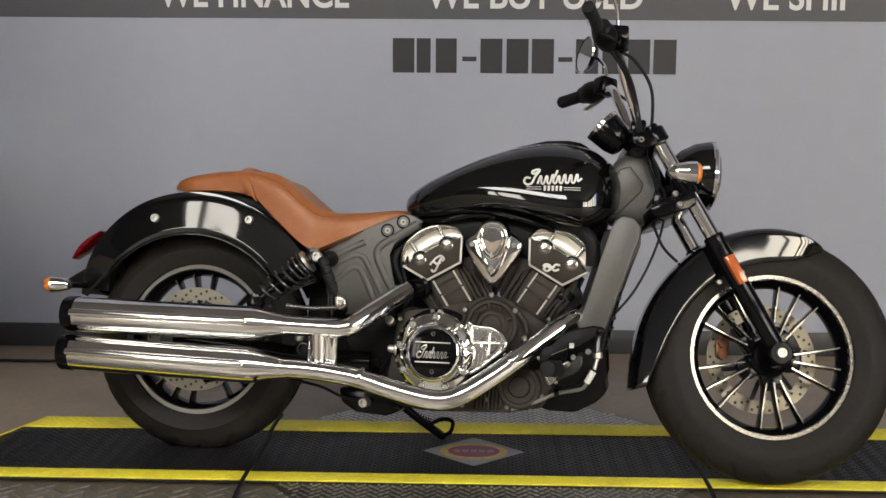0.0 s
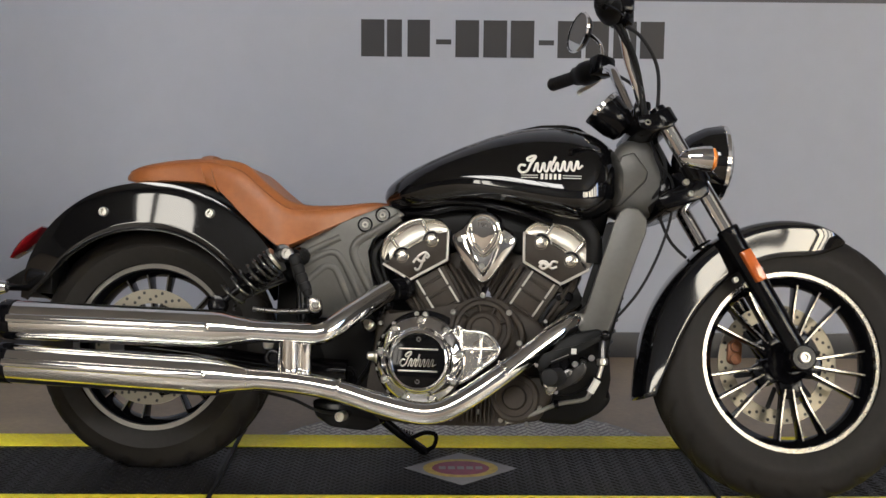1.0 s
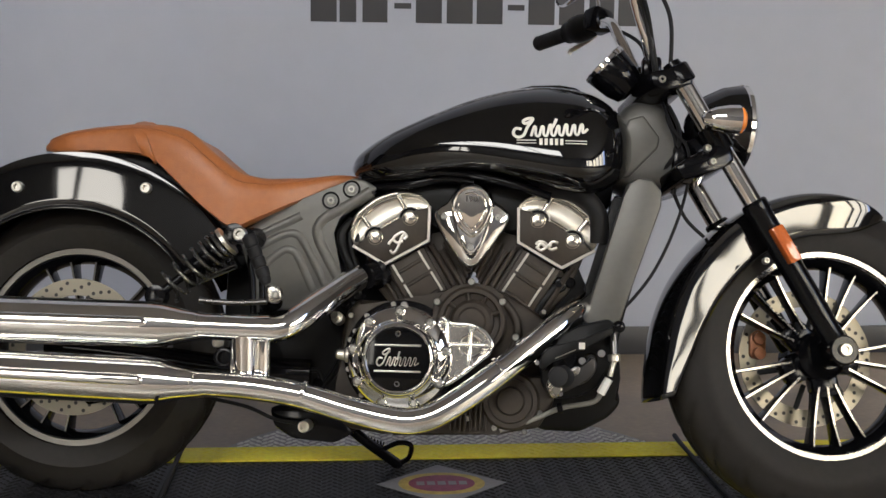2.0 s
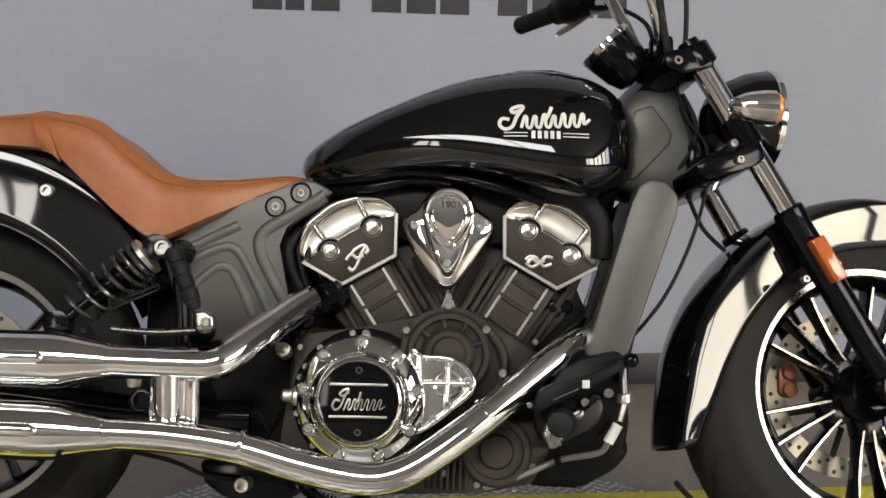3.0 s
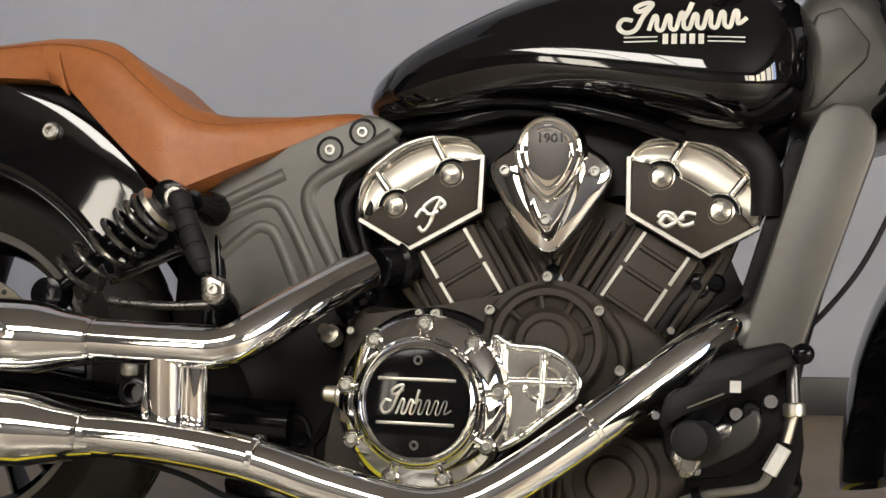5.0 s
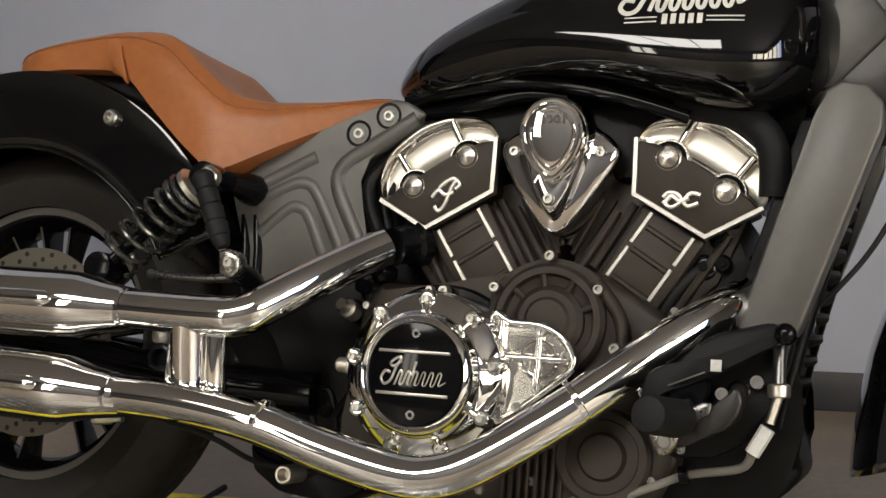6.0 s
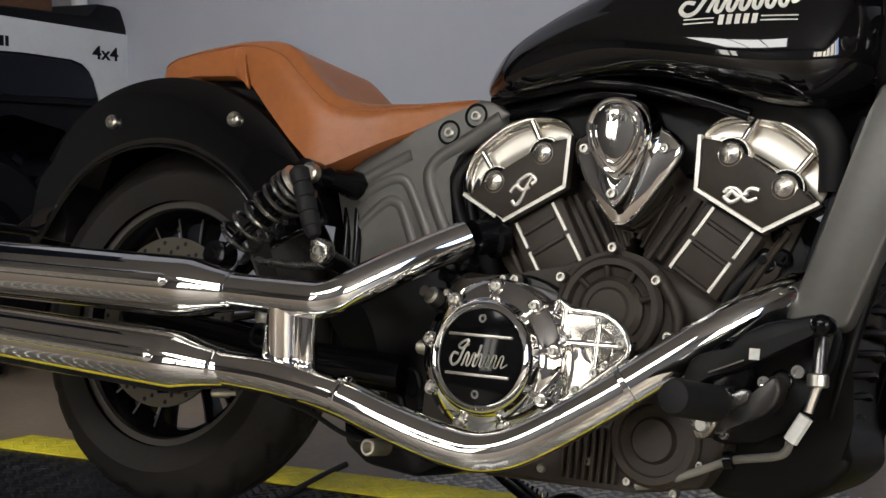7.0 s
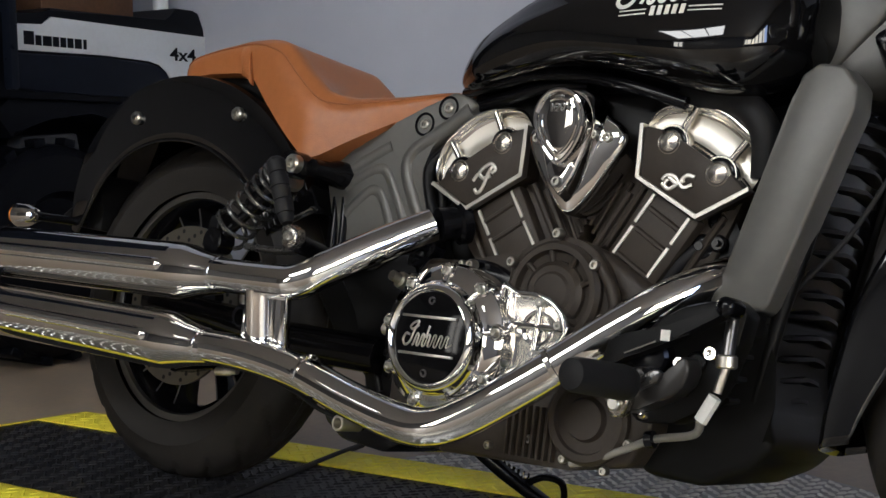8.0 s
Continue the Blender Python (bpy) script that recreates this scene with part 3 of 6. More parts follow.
# tank: sections across the machine, from the seat to the steering head
def tank_mesh(bm):
    keys = [  # x, crown z, widest half, z of the widest line, crease half, crease z, lower half, lower z
        (0.566, 0.728, 0.020, 0.724, 0.024, 0.716, 0.016, 0.712),
        (0.585, 0.754, 0.072, 0.724, 0.078, 0.706, 0.062, 0.696),
        (0.640, 0.790, 0.124, 0.740, 0.128, 0.716, 0.112, 0.688),
        (0.720, 0.828, 0.150, 0.768, 0.158, 0.737, 0.142, 0.698),
        (0.800, 0.862, 0.164, 0.787, 0.176, 0.738, 0.158, 0.705),
        (0.880, 0.888, 0.174, 0.793, 0.187, 0.726, 0.166, 0.700),
        (0.960, 0.902, 0.181, 0.785, 0.196, 0.712, 0.166, 0.682),
        (1.030, 0.901, 0.185, 0.772, 0.198, 0.702, 0.156, 0.664),
        (1.085, 0.889, 0.182, 0.764, 0.189, 0.704, 0.148, 0.660),
        (1.125, 0.866, 0.164, 0.764, 0.168, 0.712, 0.124, 0.676),
        (1.155, 0.836, 0.124, 0.768, 0.126, 0.726, 0.092, 0.702),
        (1.172, 0.808, 0.072, 0.778, 0.072, 0.744, 0.054, 0.730),
        (1.178, 0.790, 0.026, 0.776, 0.024, 0.758, 0.016, 0.752)]
    loops = []
    dense = catmull([Vector((k[0], k[1], k[2])) for k in keys], 6)
    cols = [catmull([Vector((k[0], k[c], 0)) for k in keys], 6) for c in range(1, 8)]
    for i in range(len(dense)):
        x = dense[i].x
        zc, w, zw, cw, cz, lw, lz = (cols[c][i].y for c in range(7))
        w, cw, lw = 1.11 * w, 1.11 * cw, 1.11 * lw
        half = []
        for j in range(9):
            a = j / 8 * math.pi * 0.45
            low = math.cos(math.pi * 0.45) ** 0.9
            half.append((w * (math.sin(a) / math.sin(math.pi * 0.45)) ** 0.85, zw + (zc - zw) * (math.cos(a) ** 0.9 - low) / (1 - low)))
        for j in range(1, 9):
            t = 1 - j / 8
            half.append((cw + (w - cw) * t ** 2.7 + 0.10 * (zw - cz) * t * (1 - t) ** 2, cz + (zw - cz) * t))
        for j in range(1, 6):
            t = j / 5
            half.append((cw + (lw - cw) * t ** 1.4, cz + (lz - cz) * t ** 0.8))
        half.append((lw * 0.55, lz + 0.004))
        loop = [Vector((x, -y, z)) for y, z in half] + [Vector((x, y, z)) for y, z in reversed(half[1:])]
        loops.append(loop)
    rings(bm, loops)


tank = part("fuel_tank", build(tank_mesh), PAINT, bike, "gloss black teardrop fuel tank", 60)


def console_mesh(bm):
    """The low ridge along the tank's crown, with the filler at its front."""
    loops = []
    for x, z, w in ((0.760, 0.834, 0.010), (0.800, 0.868, 0.028), (0.880, 0.897, 0.036), (0.960, 0.915, 0.042), (1.020, 0.917, 0.044), (1.055, 0.911, 0.040), (1.080, 0.896, 0.028), (1.090, 0.884, 0.010)):
        loops.append([Vector((x, w * math.sin(a), z - 0.030 + 0.030 * max(0.0, math.cos(a)) ** 0.5 if abs(a) < math.pi / 2 else z - 0.034)) for a in (2 * math.pi * k / 20 for k in range(20))])
    rings(bm, loops)


part("tank_console", build(console_mesh), PAINT, tank, "raised gloss black ridge on the tank's crown", 50)


# seat
def seat_row(x):
    """The shoulder's height, the lower edge and the half width."""
    top = np.interp(x, [-0.120, -0.100, -0.06, 0.01, 0.10, 0.175, 0.222, 0.276, 0.340, 0.392, 0.47, 0.545, 0.582], [0.760, 0.773, 0.783, 0.794, 0.801, 0.797, 0.787, 0.740, 0.692, 0.683, 0.689, 0.702, 0.700])
    low = np.interp(x, [-0.120, -0.07, 0.01, 0.10, 0.145, 0.20, 0.26, 0.328, 0.40, 0.49, 0.582], [0.750, 0.738, 0.742, 0.737, 0.728, 0.676, 0.622, 0.571, 0.607, 0.653, 0.690])
    half = np.interp(x, [-0.120, -0.095, -0.05, 0.08, 0.20, 0.32, 0.42, 0.50, 0.582], [0.045, 0.078, 0.098, 0.112, 0.135, 0.150, 0.125, 0.088, 0.050])
    return top, low, half


def seat_mesh(bm):
    loops = []
    xs = np.linspace(-0.120, 0.582, 72)
    smooth = np.array([seat_row(x) for x in xs])
    for _ in range(3):
        smooth[1:-1] = (smooth[:-2] + 2 * smooth[1:-1] + smooth[2:]) / 4
    for x, (top, low, half) in zip(xs, smooth):
        dish = 0.018 * math.exp(-((x - 0.36) / 0.10) ** 2)
        sec = []
        crown = 0.010 * math.exp(-((x - 0.02) / 0.12) ** 2)
        for j in range(8):
            t = j / 7
            sec.append((half * 0.82 * t, top + crown * (1 - t * t) - dish * (1 - t * t)))
        for j in range(1, 9):
            t = j / 8
            sec.append((half * (0.82 + 0.18 * math.sin(min(1, t * 1.6) * math.pi / 2)), top - (top - low) * t ** 1.45))
        sec.append((half * 0.93, low - 0.004))
        sec.append((half * 0.4, low + 0.002))
        loops.append([Vector((x, -y, z)) for y, z in sec] + [Vector((x, y, z)) for y, z in reversed(sec[1:])])
    rings(bm, loops)
    return smooth


seat = part("seat", build(seat_mesh), LEATHER, bike, "tan leather two-step saddle with stitched seams", 50)


# exhausts
def silencer(bm, y, z0, z1, x_end):
    d = Vector((0.50, 0, z1 - z0)).normalized()
    at = Vector((x_end, y, z0))
    turn(bm, [(0.0, 0.040), (0.0, 0.0475), (0.012, 0.0475), (0.506, 0.0465), (0.536, 0.044), (0.576, 0.034), (0.621, 0.027), (0.626, 0.026)], at, d, 48)


def shield_strip(bm, y, z0, z1):
    """A long half-round cover along the silencer's outer side, with a pointed end."""
    slope = (z1 - z0) / 0.50
    pts = [Vector((x, y - 0.0405, z0 + 0.004 + slope * (x + 0.33))) for x in (-0.294, -0.10, 0.10, 0.185, 0.198, 0.207, 0.212)]
    sweep(bm, pts, [0.0125, 0.0125, 0.0125, 0.0125, 0.0115, 0.0080, 0.0025], 20, 0, 0.85)


U0, U1 = 0.371, 0.366
L0, L1 = 0.266, 0.254
for y, z0, z1, pts, rad in ((-0.272, U0, U1, [(0.285, -0.275, 0.366), (0.37, -0.275, 0.364), (0.440, -0.275, 0.363), (0.462, -0.274, 0.364), (0.482, -0.269, 0.371), (0.500, -0.257, 0.385), (0.536, -0.220, 0.417), (0.574, -0.172, 0.452), (0.604, -0.138, 0.476)], 0.0265),
                            (-0.282, L0, L1, [(0.285, -0.283, 0.253), (0.40, -0.282, 0.249), (0.507, -0.280, 0.235), (0.604, -0.276, 0.209), (0.690, -0.272, 0.191), (0.745, -0.270, 0.191), (0.800, -0.262, 0.214), (0.890, -0.240, 0.277), (0.998, -0.200, 0.366), (1.050, -0.160, 0.408), (1.085, -0.105, 0.436), (1.110, -0.050, 0.452)], 0.0265)):
    pipe = part("exhaust_pipe", build(sweep, catmull(pts, 8), rad, 32), CHROME, bike, "polished chrome exhaust pipe")
    part("silencer", build(silencer, y, z0, z1, -0.306), CHROME, pipe, "long chrome silencer")
    part("end_cap", build(turn, [(-0.016, 0.036), (-0.018, 0.046), (-0.012, 0.0495), (0.016, 0.0495), (0.018, 0.046)], (-0.306, y, z0), (1, 0, 0), 48), BLACK_METAL, pipe, "black silencer end cap")
    part("heat_shield", build(shield_strip, y, z0, z1), CHROME, pipe, "raised chrome heat shield strip", 60)
    part("tip_bore", build(turn, [(-0.0185, 0.030), (-0.0186, 0.001)], (-0.306, y, z0), (1, 0, 0), 32), HOLE, pipe)
    part("clamp_ring", build(turn, [(-0.004, 0.0272), (-0.003, 0.0285), (0.003, 0.0285), (0.004, 0.0272)], (0.300, y - 0.002, z1 - 0.001), (1, 0, -0.02), 36), CHROME, pipe)


# saddle details
def seat_edge(x0, x1, n, side, frac, lift):
    """A seam that follows the saddle's shoulder."""
    pts = []
    for x in np.linspace(x0, x1, n):
        top, low, half = (sum(float(v[i]) for v in (seat_row(x - 0.012), seat_row(x), seat_row(x + 0.012))) / 3 for i in range(3))
        k = 0.30
        pts.append(Vector((x, side * half * (0.82 + 0.18 * math.sin(k * 1.6 * math.pi / 2) + 0.006), top - (top - low) * k ** 1.45 + lift)))
    return pts


for side in (-1, 1):
    part("seam", build(sweep, seat_edge(-0.105, 0.560, 60, side, 0.835, 0.0005), 0.0016, 6), STITCH, seat)


def strap_mesh(bm):
    loops = []
    for dx, k in ((-0.0165, 0.0), (-0.0150, 0.0070), (0.0, 0.0085), (0.0150, 0.0070), (0.0165, 0.0)):
        low = float(seat_row(0.142 + dx)[1])
        loop = []
        for i in range(33):
            a = math.pi * i / 32
            up = min(1.0, math.sin(a) ** 0.5 * 1.03)
            x = 0.142 + dx - 0.040 * up
            top, _, half = (float(v) for v in seat_row(x))
            loop.append(Vector((x, -math.cos(a) * (half + 0.002 + k), low - 0.006 + (top - low + 0.010 + k + 0.004 * math.sin(a) ** 4) * up)))
        loops.append(loop)
    rings(bm, loops, closed=False, cap=False)


thick(part("strap", build(strap_mesh), LEATHER, seat, "tan leather grab strap across the seat", 30), 0.003)
part("seat_base", build(prism, [(-0.06, 0.748), (0.10, 0.744), (0.16, 0.712), (0.25, 0.632), (0.32, 0.572), (0.40, 0.606), (0.57, 0.688), (0.57, 0.672), (0.42, 0.596), (0.33, 0.555), (0.22, 0.62), (0.12, 0.705), (-0.04, 0.735)], -0.080, 0.080, 0.004), BLACK_PLASTIC, seat, "black seat pan")

# ---- frame ----
panel_pts = [(0.330, 0.562), (0.400, 0.608), (0.452, 0.635), (0.533, 0.669), (0.580, 0.690), (0.604, 0.686), (0.632, 0.668), (0.606, 0.648), (0.574, 0.632), (0.548, 0.606), (0.536, 0.572), (0.545, 0.525), (0.566, 0.480), (0.512, 0.440), (0.455, 0.405), (0.372, 0.398), (0.360, 0.50)]
panel = part("frame_panel", build(prism, panel_pts, -0.055, -0.100, 0.005, 3), FRAME_GREY, bike, "satin grey cast rear frame panel")
part("frame_panel", build(prism, panel_pts, 0.094, 0.055, 0.005, 3), FRAME_GREY, bike, "satin grey cast rear frame panel")
for pts, r in (([(0.376, 0.560), (0.421, 0.583), (0.469, 0.606)], 0.011), ([(0.380, 0.537), (0.413, 0.556), (0.440, 0.567), (0.460, 0.566), (0.475, 0.551), (0.506, 0.496), (0.534, 0.438)], 0.0105),
               ([(0.386, 0.492), (0.410, 0.514), (0.434, 0.532), (0.452, 0.531), (0.465, 0.518), (0.489, 0.468), (0.500, 0.446)], 0.0105), ([(0.618, 0.662), (0.588, 0.643), (0.560, 0.625), (0.533, 0.610), (0.514, 0.596), (0.505, 0.578), (0.509, 0.555), (0.524, 0.525), (0.545, 0.487), (0.556, 0.468)], 0.0125)):
    part("rib", build(sweep, catmull([(x, -0.0930, z) for x, z in pts], 6), r + 0.0020, 14, 0, 0.8), FRAME_GREY, panel)
for x, z in ((0.532, 0.640), (0.576, 0.665)):
    part("recess", build(turn, [(-0.002, 0.019), (0.001, 0.019), (0.001, 0.0155), (-0.006, 0.013)], (x, -0.1005, z), SIDE, 24), BLACK_METAL, panel)
    part("frame_bolt", build(stud, (x, -0.0965, z), 0.0085, 0.007), BOLT, panel, "steel socket bolt")
lower_pts = [(0.372, 0.398), (0.455, 0.405), (0.566, 0.480), (0.590, 0.43), (0.585, 0.34), (0.60, 0.25), (0.585, 0.20), (0.53, 0.185), (0.47, 0.20), (0.455, 0.27), (0.43, 0.34)]
part("frame_plate", build(prism, lower_pts, -0.05, -0.088, 0.006, 2), BLACK_PLASTIC, bike, "black pivot plate")
for pts, r in (([(0.520, 0.235), (0.560, 0.30), (0.575, 0.40)], 0.007), ([(0.50, 0.215), (0.485, 0.265), (0.515, 0.275), (0.53, 0.225)], 0.006)):
    part("rib", build(sweep, catmull([(x, -0.088, z) for x, z in pts], 6), r, 8), BLACK_PLASTIC, bike)
part("frame_bolt", build(stud, (0.515, -0.088, 0.250), 0.011, 0.008), BLACK_METAL, bike)
for x, z in ((0.590, 0.395), (0.600, 0.362), (0.606, 0.318), (0.596, 0.270), (0.604, 0.285)):
    part("case_bolt", build(stud, (x, -0.150, z), 0.0055, 0.006), BOLT, bike)
# swinging arm, axle nut and belt guard
for s in (-1, 1):
    part("swingarm", build(sweep, catmull([(0.50, s * 0.095, 0.270), (0.30, s * 0.105, 0.278), (0.12, s * 0.108, 0.300), (RX, s * 0.106, RZ)], 6), [0.030] * 6 + [0.028] * 6 + [0.026] * 7, 22), BLACK_METAL, bike, "black swinging arm")
part("axle_block", build(prism, [(-0.075, 0.300), (0.045, 0.300), (0.055, 0.345), (-0.075, 0.348)], -0.095, -0.125, 0.006), BLACK_METAL, bike)
part("rear_caliper", build(prism, [(0.02, 0.190), (0.085, 0.205), (0.125, 0.250), (0.105, 0.290), (0.05, 0.262), (0.01, 0.226)], -0.045, -0.115, 0.008, 3), BLACK_METAL, bike, "black rear brake caliper")
part("caliper_bleed", build(turn, [(0, 0.008), (0.030, 0.008), (0.034, 0.005), (0.05, 0.005)], (0.145, -0.11, 0.205), (1, 0, 0.1), 12), SATIN, bike)
# tail: plate bracket, lamp, signals
part("tail_bracket", build(prism, [(-0.335, 0.560), (-0.300, 0.480), (-0.300, 0.440), (-0.425, 0.450), (-0.440, 0.470), (-0.372, 0.500)], -0.070, 0.070, 0.006), BLACK_PLASTIC, bike, "black tail bracket")


def tail_lamp(bm):
    rows = []
    for t in np.linspace(0, 1, 9):
        c = Vector((-0.445 + 0.085 * t, 0, 0.535 + 0.085 * t))
        w, d = 0.026 + 0.020 * math.sin(t * math.pi), 0.003 + 0.011 * math.sin(t * math.pi)
        rows.append([c + Vector((-0.7 * d * math.sin(a) - 0.0, w * math.cos(a), 0.7 * d * math.sin(a))) for a in (2 * math.pi * k / 16 for k in range(16))])
    rings(bm, rows)


part("tail_light", build(tail_lamp), RED, bike, "deep red tail light")
for s in (-1, 1):
    stalk = part("signal_stalk", build(sweep, [(-0.352, s * 0.07, 0.455), (-0.372, s * 0.17, 0.452)], 0.009, 10), BLACK_METAL, bike)
    sig = part("turn_signal", build(turn, [(-0.048, 0.004), (-0.042, 0.014), (-0.020, 0.022), (0.010, 0.0245), (0.012, 0.022)], (-0.412, s * 0.175, 0.452), (-1, 0, 0), 24), CHROME, bike, "chrome bullet turn signal")
    part("lens", build(turn, [(0.009, 0.0225), (0.020, 0.0215), (0.030, 0.016), (0.034, 0.002)], (-0.412, s * 0.175, 0.452), (-1, 0, 0), 24), AMBER, sig, "amber lens")

# ---- shock absorber and passenger peg ----
A, B = Vector((0.350, -0.190, 0.556)), Vector((0.188, -0.185, 0.425))


SPRING = material("grey_spring_enamel", (0.13, 0.127, 0.12), 0.26, 0.8, rough_spread=0.03, scale=30)


TURNED = material("turned_alloy", (0.50, 0.48, 0.43), 0.25, 1.0, rough_spread=0.02, scale=40)


def spring_mesh(bm):
    d = (B - A).normalized()
    u = d.cross(Vector((0, 1, 0))).normalized()
    w = d.cross(u)
    L = (B - A).length
    pts = []
    for i in range(7 * 16 + 1):
        a = i / 16 * 2 * math.pi
        pts.append(A + d * (0.035 + (L - 0.060) * (i / (7 * 16)) ** 1.4) + (u * math.cos(a) + w * math.sin(a)) * 0.0330)
    sweep(bm, pts, 0.0042, 8)


axis = (B - A).normalized()
shock = part("shock_absorber", build(turn, [(0.0, 0.010), (0.02, 0.014), (0.025, 0.031), (0.042, 0.031), (0.045, 0.018), (0.11, 0.018), (0.112, 0.009), (0.19, 0.009), (0.205, 0.020)], A, axis, 24), BLACK_METAL, bike, "black rear shock absorber")
part("spring", build(spring_mesh), SPRING, shock, "grey steel coil spring")
part("spring_collar", build(turn, [(0.018, 0.020), (0.020, 0.033), (0.028, 0.033), (0.031, 0.020)], A, axis, 28), SATIN, shock, "bright spring collar")
for e, r in ((A, 0.022), (B, 0.022)):
    part("eye", build(turn, [(-0.018, r * 0.6), (-0.016, r), (0.016, r), (0.018, r * 0.6)], e, (0, 1, 0), 24), BLACK_METAL, shock)
part("shock_bolt", build(stud, (0.363, -0.204, 0.555), 0.0150, 0.012), BOLT, shock, "chrome shock bolt")
part("shock_mount", build(turn, [(0, 0.024), (0.03, 0.022), (0.045, 0.017), (0.085, 0.0145)], (0.372, -0.09, 0.555), SIDE, 20), BLACK_METAL, bike)


def rubber_peg(bm):
    d = Vector((0.438, -0.277, 0.450)) - Vector((0.396, -0.280, 0.550))
    n = d.normalized()
    prof = [(0.0, 0.010), (0.004, 0.016)]
    for i in range(4):
        a = 0.008 + i * 0.022
        prof += [(a, 0.0175), (a + 0.017, 0.0165), (a + 0.018, 0.0145), (a + 0.021, 0.0145)]
    prof += [(0.100, 0.014), (0.107, 0.010)]
    turn(bm, [(a, r * 0.84) for a, r in prof], (0.396, -0.280, 0.550), n, 20)


peg = part("passenger_peg", build(rubber_peg), RUBBER, bike, "folded black rubber passenger footpeg")
part("clevis", build(prism, [(0.436, 0.447), (0.452, 0.450), (0.468, 0.442), (0.470, 0.424), (0.458, 0.412), (0.440, 0.416)], -0.264, -0.288, 0.005, 3), STEEL, peg, "bright alloy peg clevis")
part("peg_bolt", build(stud, (0.457, -0.288, 0.431), 0.0075, 0.008), BOLT, peg)
part("peg_arm", build(sweep, catmull([(0.452, -0.265, 0.424), (0.44, -0.20, 0.416), (0.41, -0.13, 0.41), (0.40, -0.085, 0.41)], 6), 0.015, 12), BLACK_METAL, peg)
part("peg_rod", build(sweep, catmull([(0.425, -0.215, 0.418), (0.36, -0.215, 0.414), (0.285, -0.212, 0.418)], 6), 0.0060, 10), GUNMETAL, peg)

# ---- engine ----
case_pts = [(0.575, 0.40), (0.60, 0.43), (0.70, 0.42), (0.76, 0.445), (0.838, 0.470), (0.905, 0.450), (0.985, 0.405), (1.03, 0.33), (1.02, 0.25), (0.985, 0.185), (0.90, 0.158), (0.66, 0.150), (0.55, 0.165), (0.56, 0.25)]
engine = part("engine", build(prism, case_pts, 0.14, -0.135, 0.012, 3), ENGINE, bike, "dark bronze-black V-twin engine case")
low_pts = [(0.86, 0.275), (1.00, 0.28), (1.015, 0.23), (0.985, 0.175), (0.90, 0.158), (0.68, 0.150), (0.70, 0.20)]
part("lower_case", build(prism, low_pts, -0.10, -0.165, 0.008, 3), ENGINE, engine)
for k in range(8):
    x = 0.800 + 0.0105 * k
    part("fin", build(box, (x, -0.176, 0.165), (x + 0.0045, -0.160, 0.235), 0.001), ENGINE, engine)
part("pump_cover", build(turn, [(0.0, 0.060), (0.014, 0.060), (0.020, 0.055), (0.020, 0.046), (0.014, 0.044), (0.014, 0.030), (0.022, 0.026), (0.022, 0.002)], (0.925, -0.160, 0.228), SIDE, 40), ENGINE, engine, "round dark pump cover")
for x, z in ((0.838, 0.190), (0.893, 0.172), (0.955, 0.166), (0.985, 0.205), (0.772, 0.172), (0.70, 0.170)):
    part("case_bolt", build(stud, (x, -0.166, z), 0.006, 0.007), BOLT, engine)

# timing cover between the cylinders
tc = part("timing_cover", build(prism, smooth2([(0.762, 0.420), (0.790, 0.452), (0.840, 0.468), (0.890, 0.455), (0.925, 0.415), (0.935, 0.355), (0.915, 0.325), (0.85, 0.31), (0.79, 0.33), (0.765, 0.37)], 4), -0.12, -0.150, 0.006, 3), ENGINE, engine, "round dark timing cover with radial ribs", 45)
TC = Vector((0.842, -0.150, 0.388))
part("timing_ring", build(turn, [(-0.004, 0.073), (0.008, 0.073), (0.014, 0.068), (0.014, 0.060), (0.004, 0.057), (0.002, 0.050)], TC, SIDE, 48), ENGINE, tc)
part("timing_dome", build(turn, [(-0.002, 0.047), (0.008, 0.045), (0.014, 0.038), (0.014, 0.030), (0.018, 0.026), (0.020, 0.002)], TC, SIDE, 48), ENGINE, tc)
for k in range(7):
    a = radians(20 + 40 * k)
    p, q = TC + Vector((0.044 * math.cos(a), -0.006, 0.044 * math.sin(a))), TC + Vector((0.064 * math.cos(a), -0.008, 0.064 * math.sin(a)))
    part("timing_rib", build(sweep, [p, q], 0.0045, 8), ENGINE, tc)
part("edge_rib", build(sweep, catmull([(0.900, -0.152, 0.440), (0.930, -0.154, 0.400), (0.937, -0.156, 0.360), (0.920, -0.158, 0.322)], 6), 0.009, 10), ENGINE, tc)
for x, y, z in ((0.840, -0.156, 0.470), (0.770, -0.156, 0.427), (0.702, -0.158, 0.419), (0.905, -0.158, 0.430), (0.933, -0.173, 0.358)):
    part("cover_bolt", build(stud, (x, y, z), 0.0075, 0.010), BOLT, tc, "bright cover bolt")


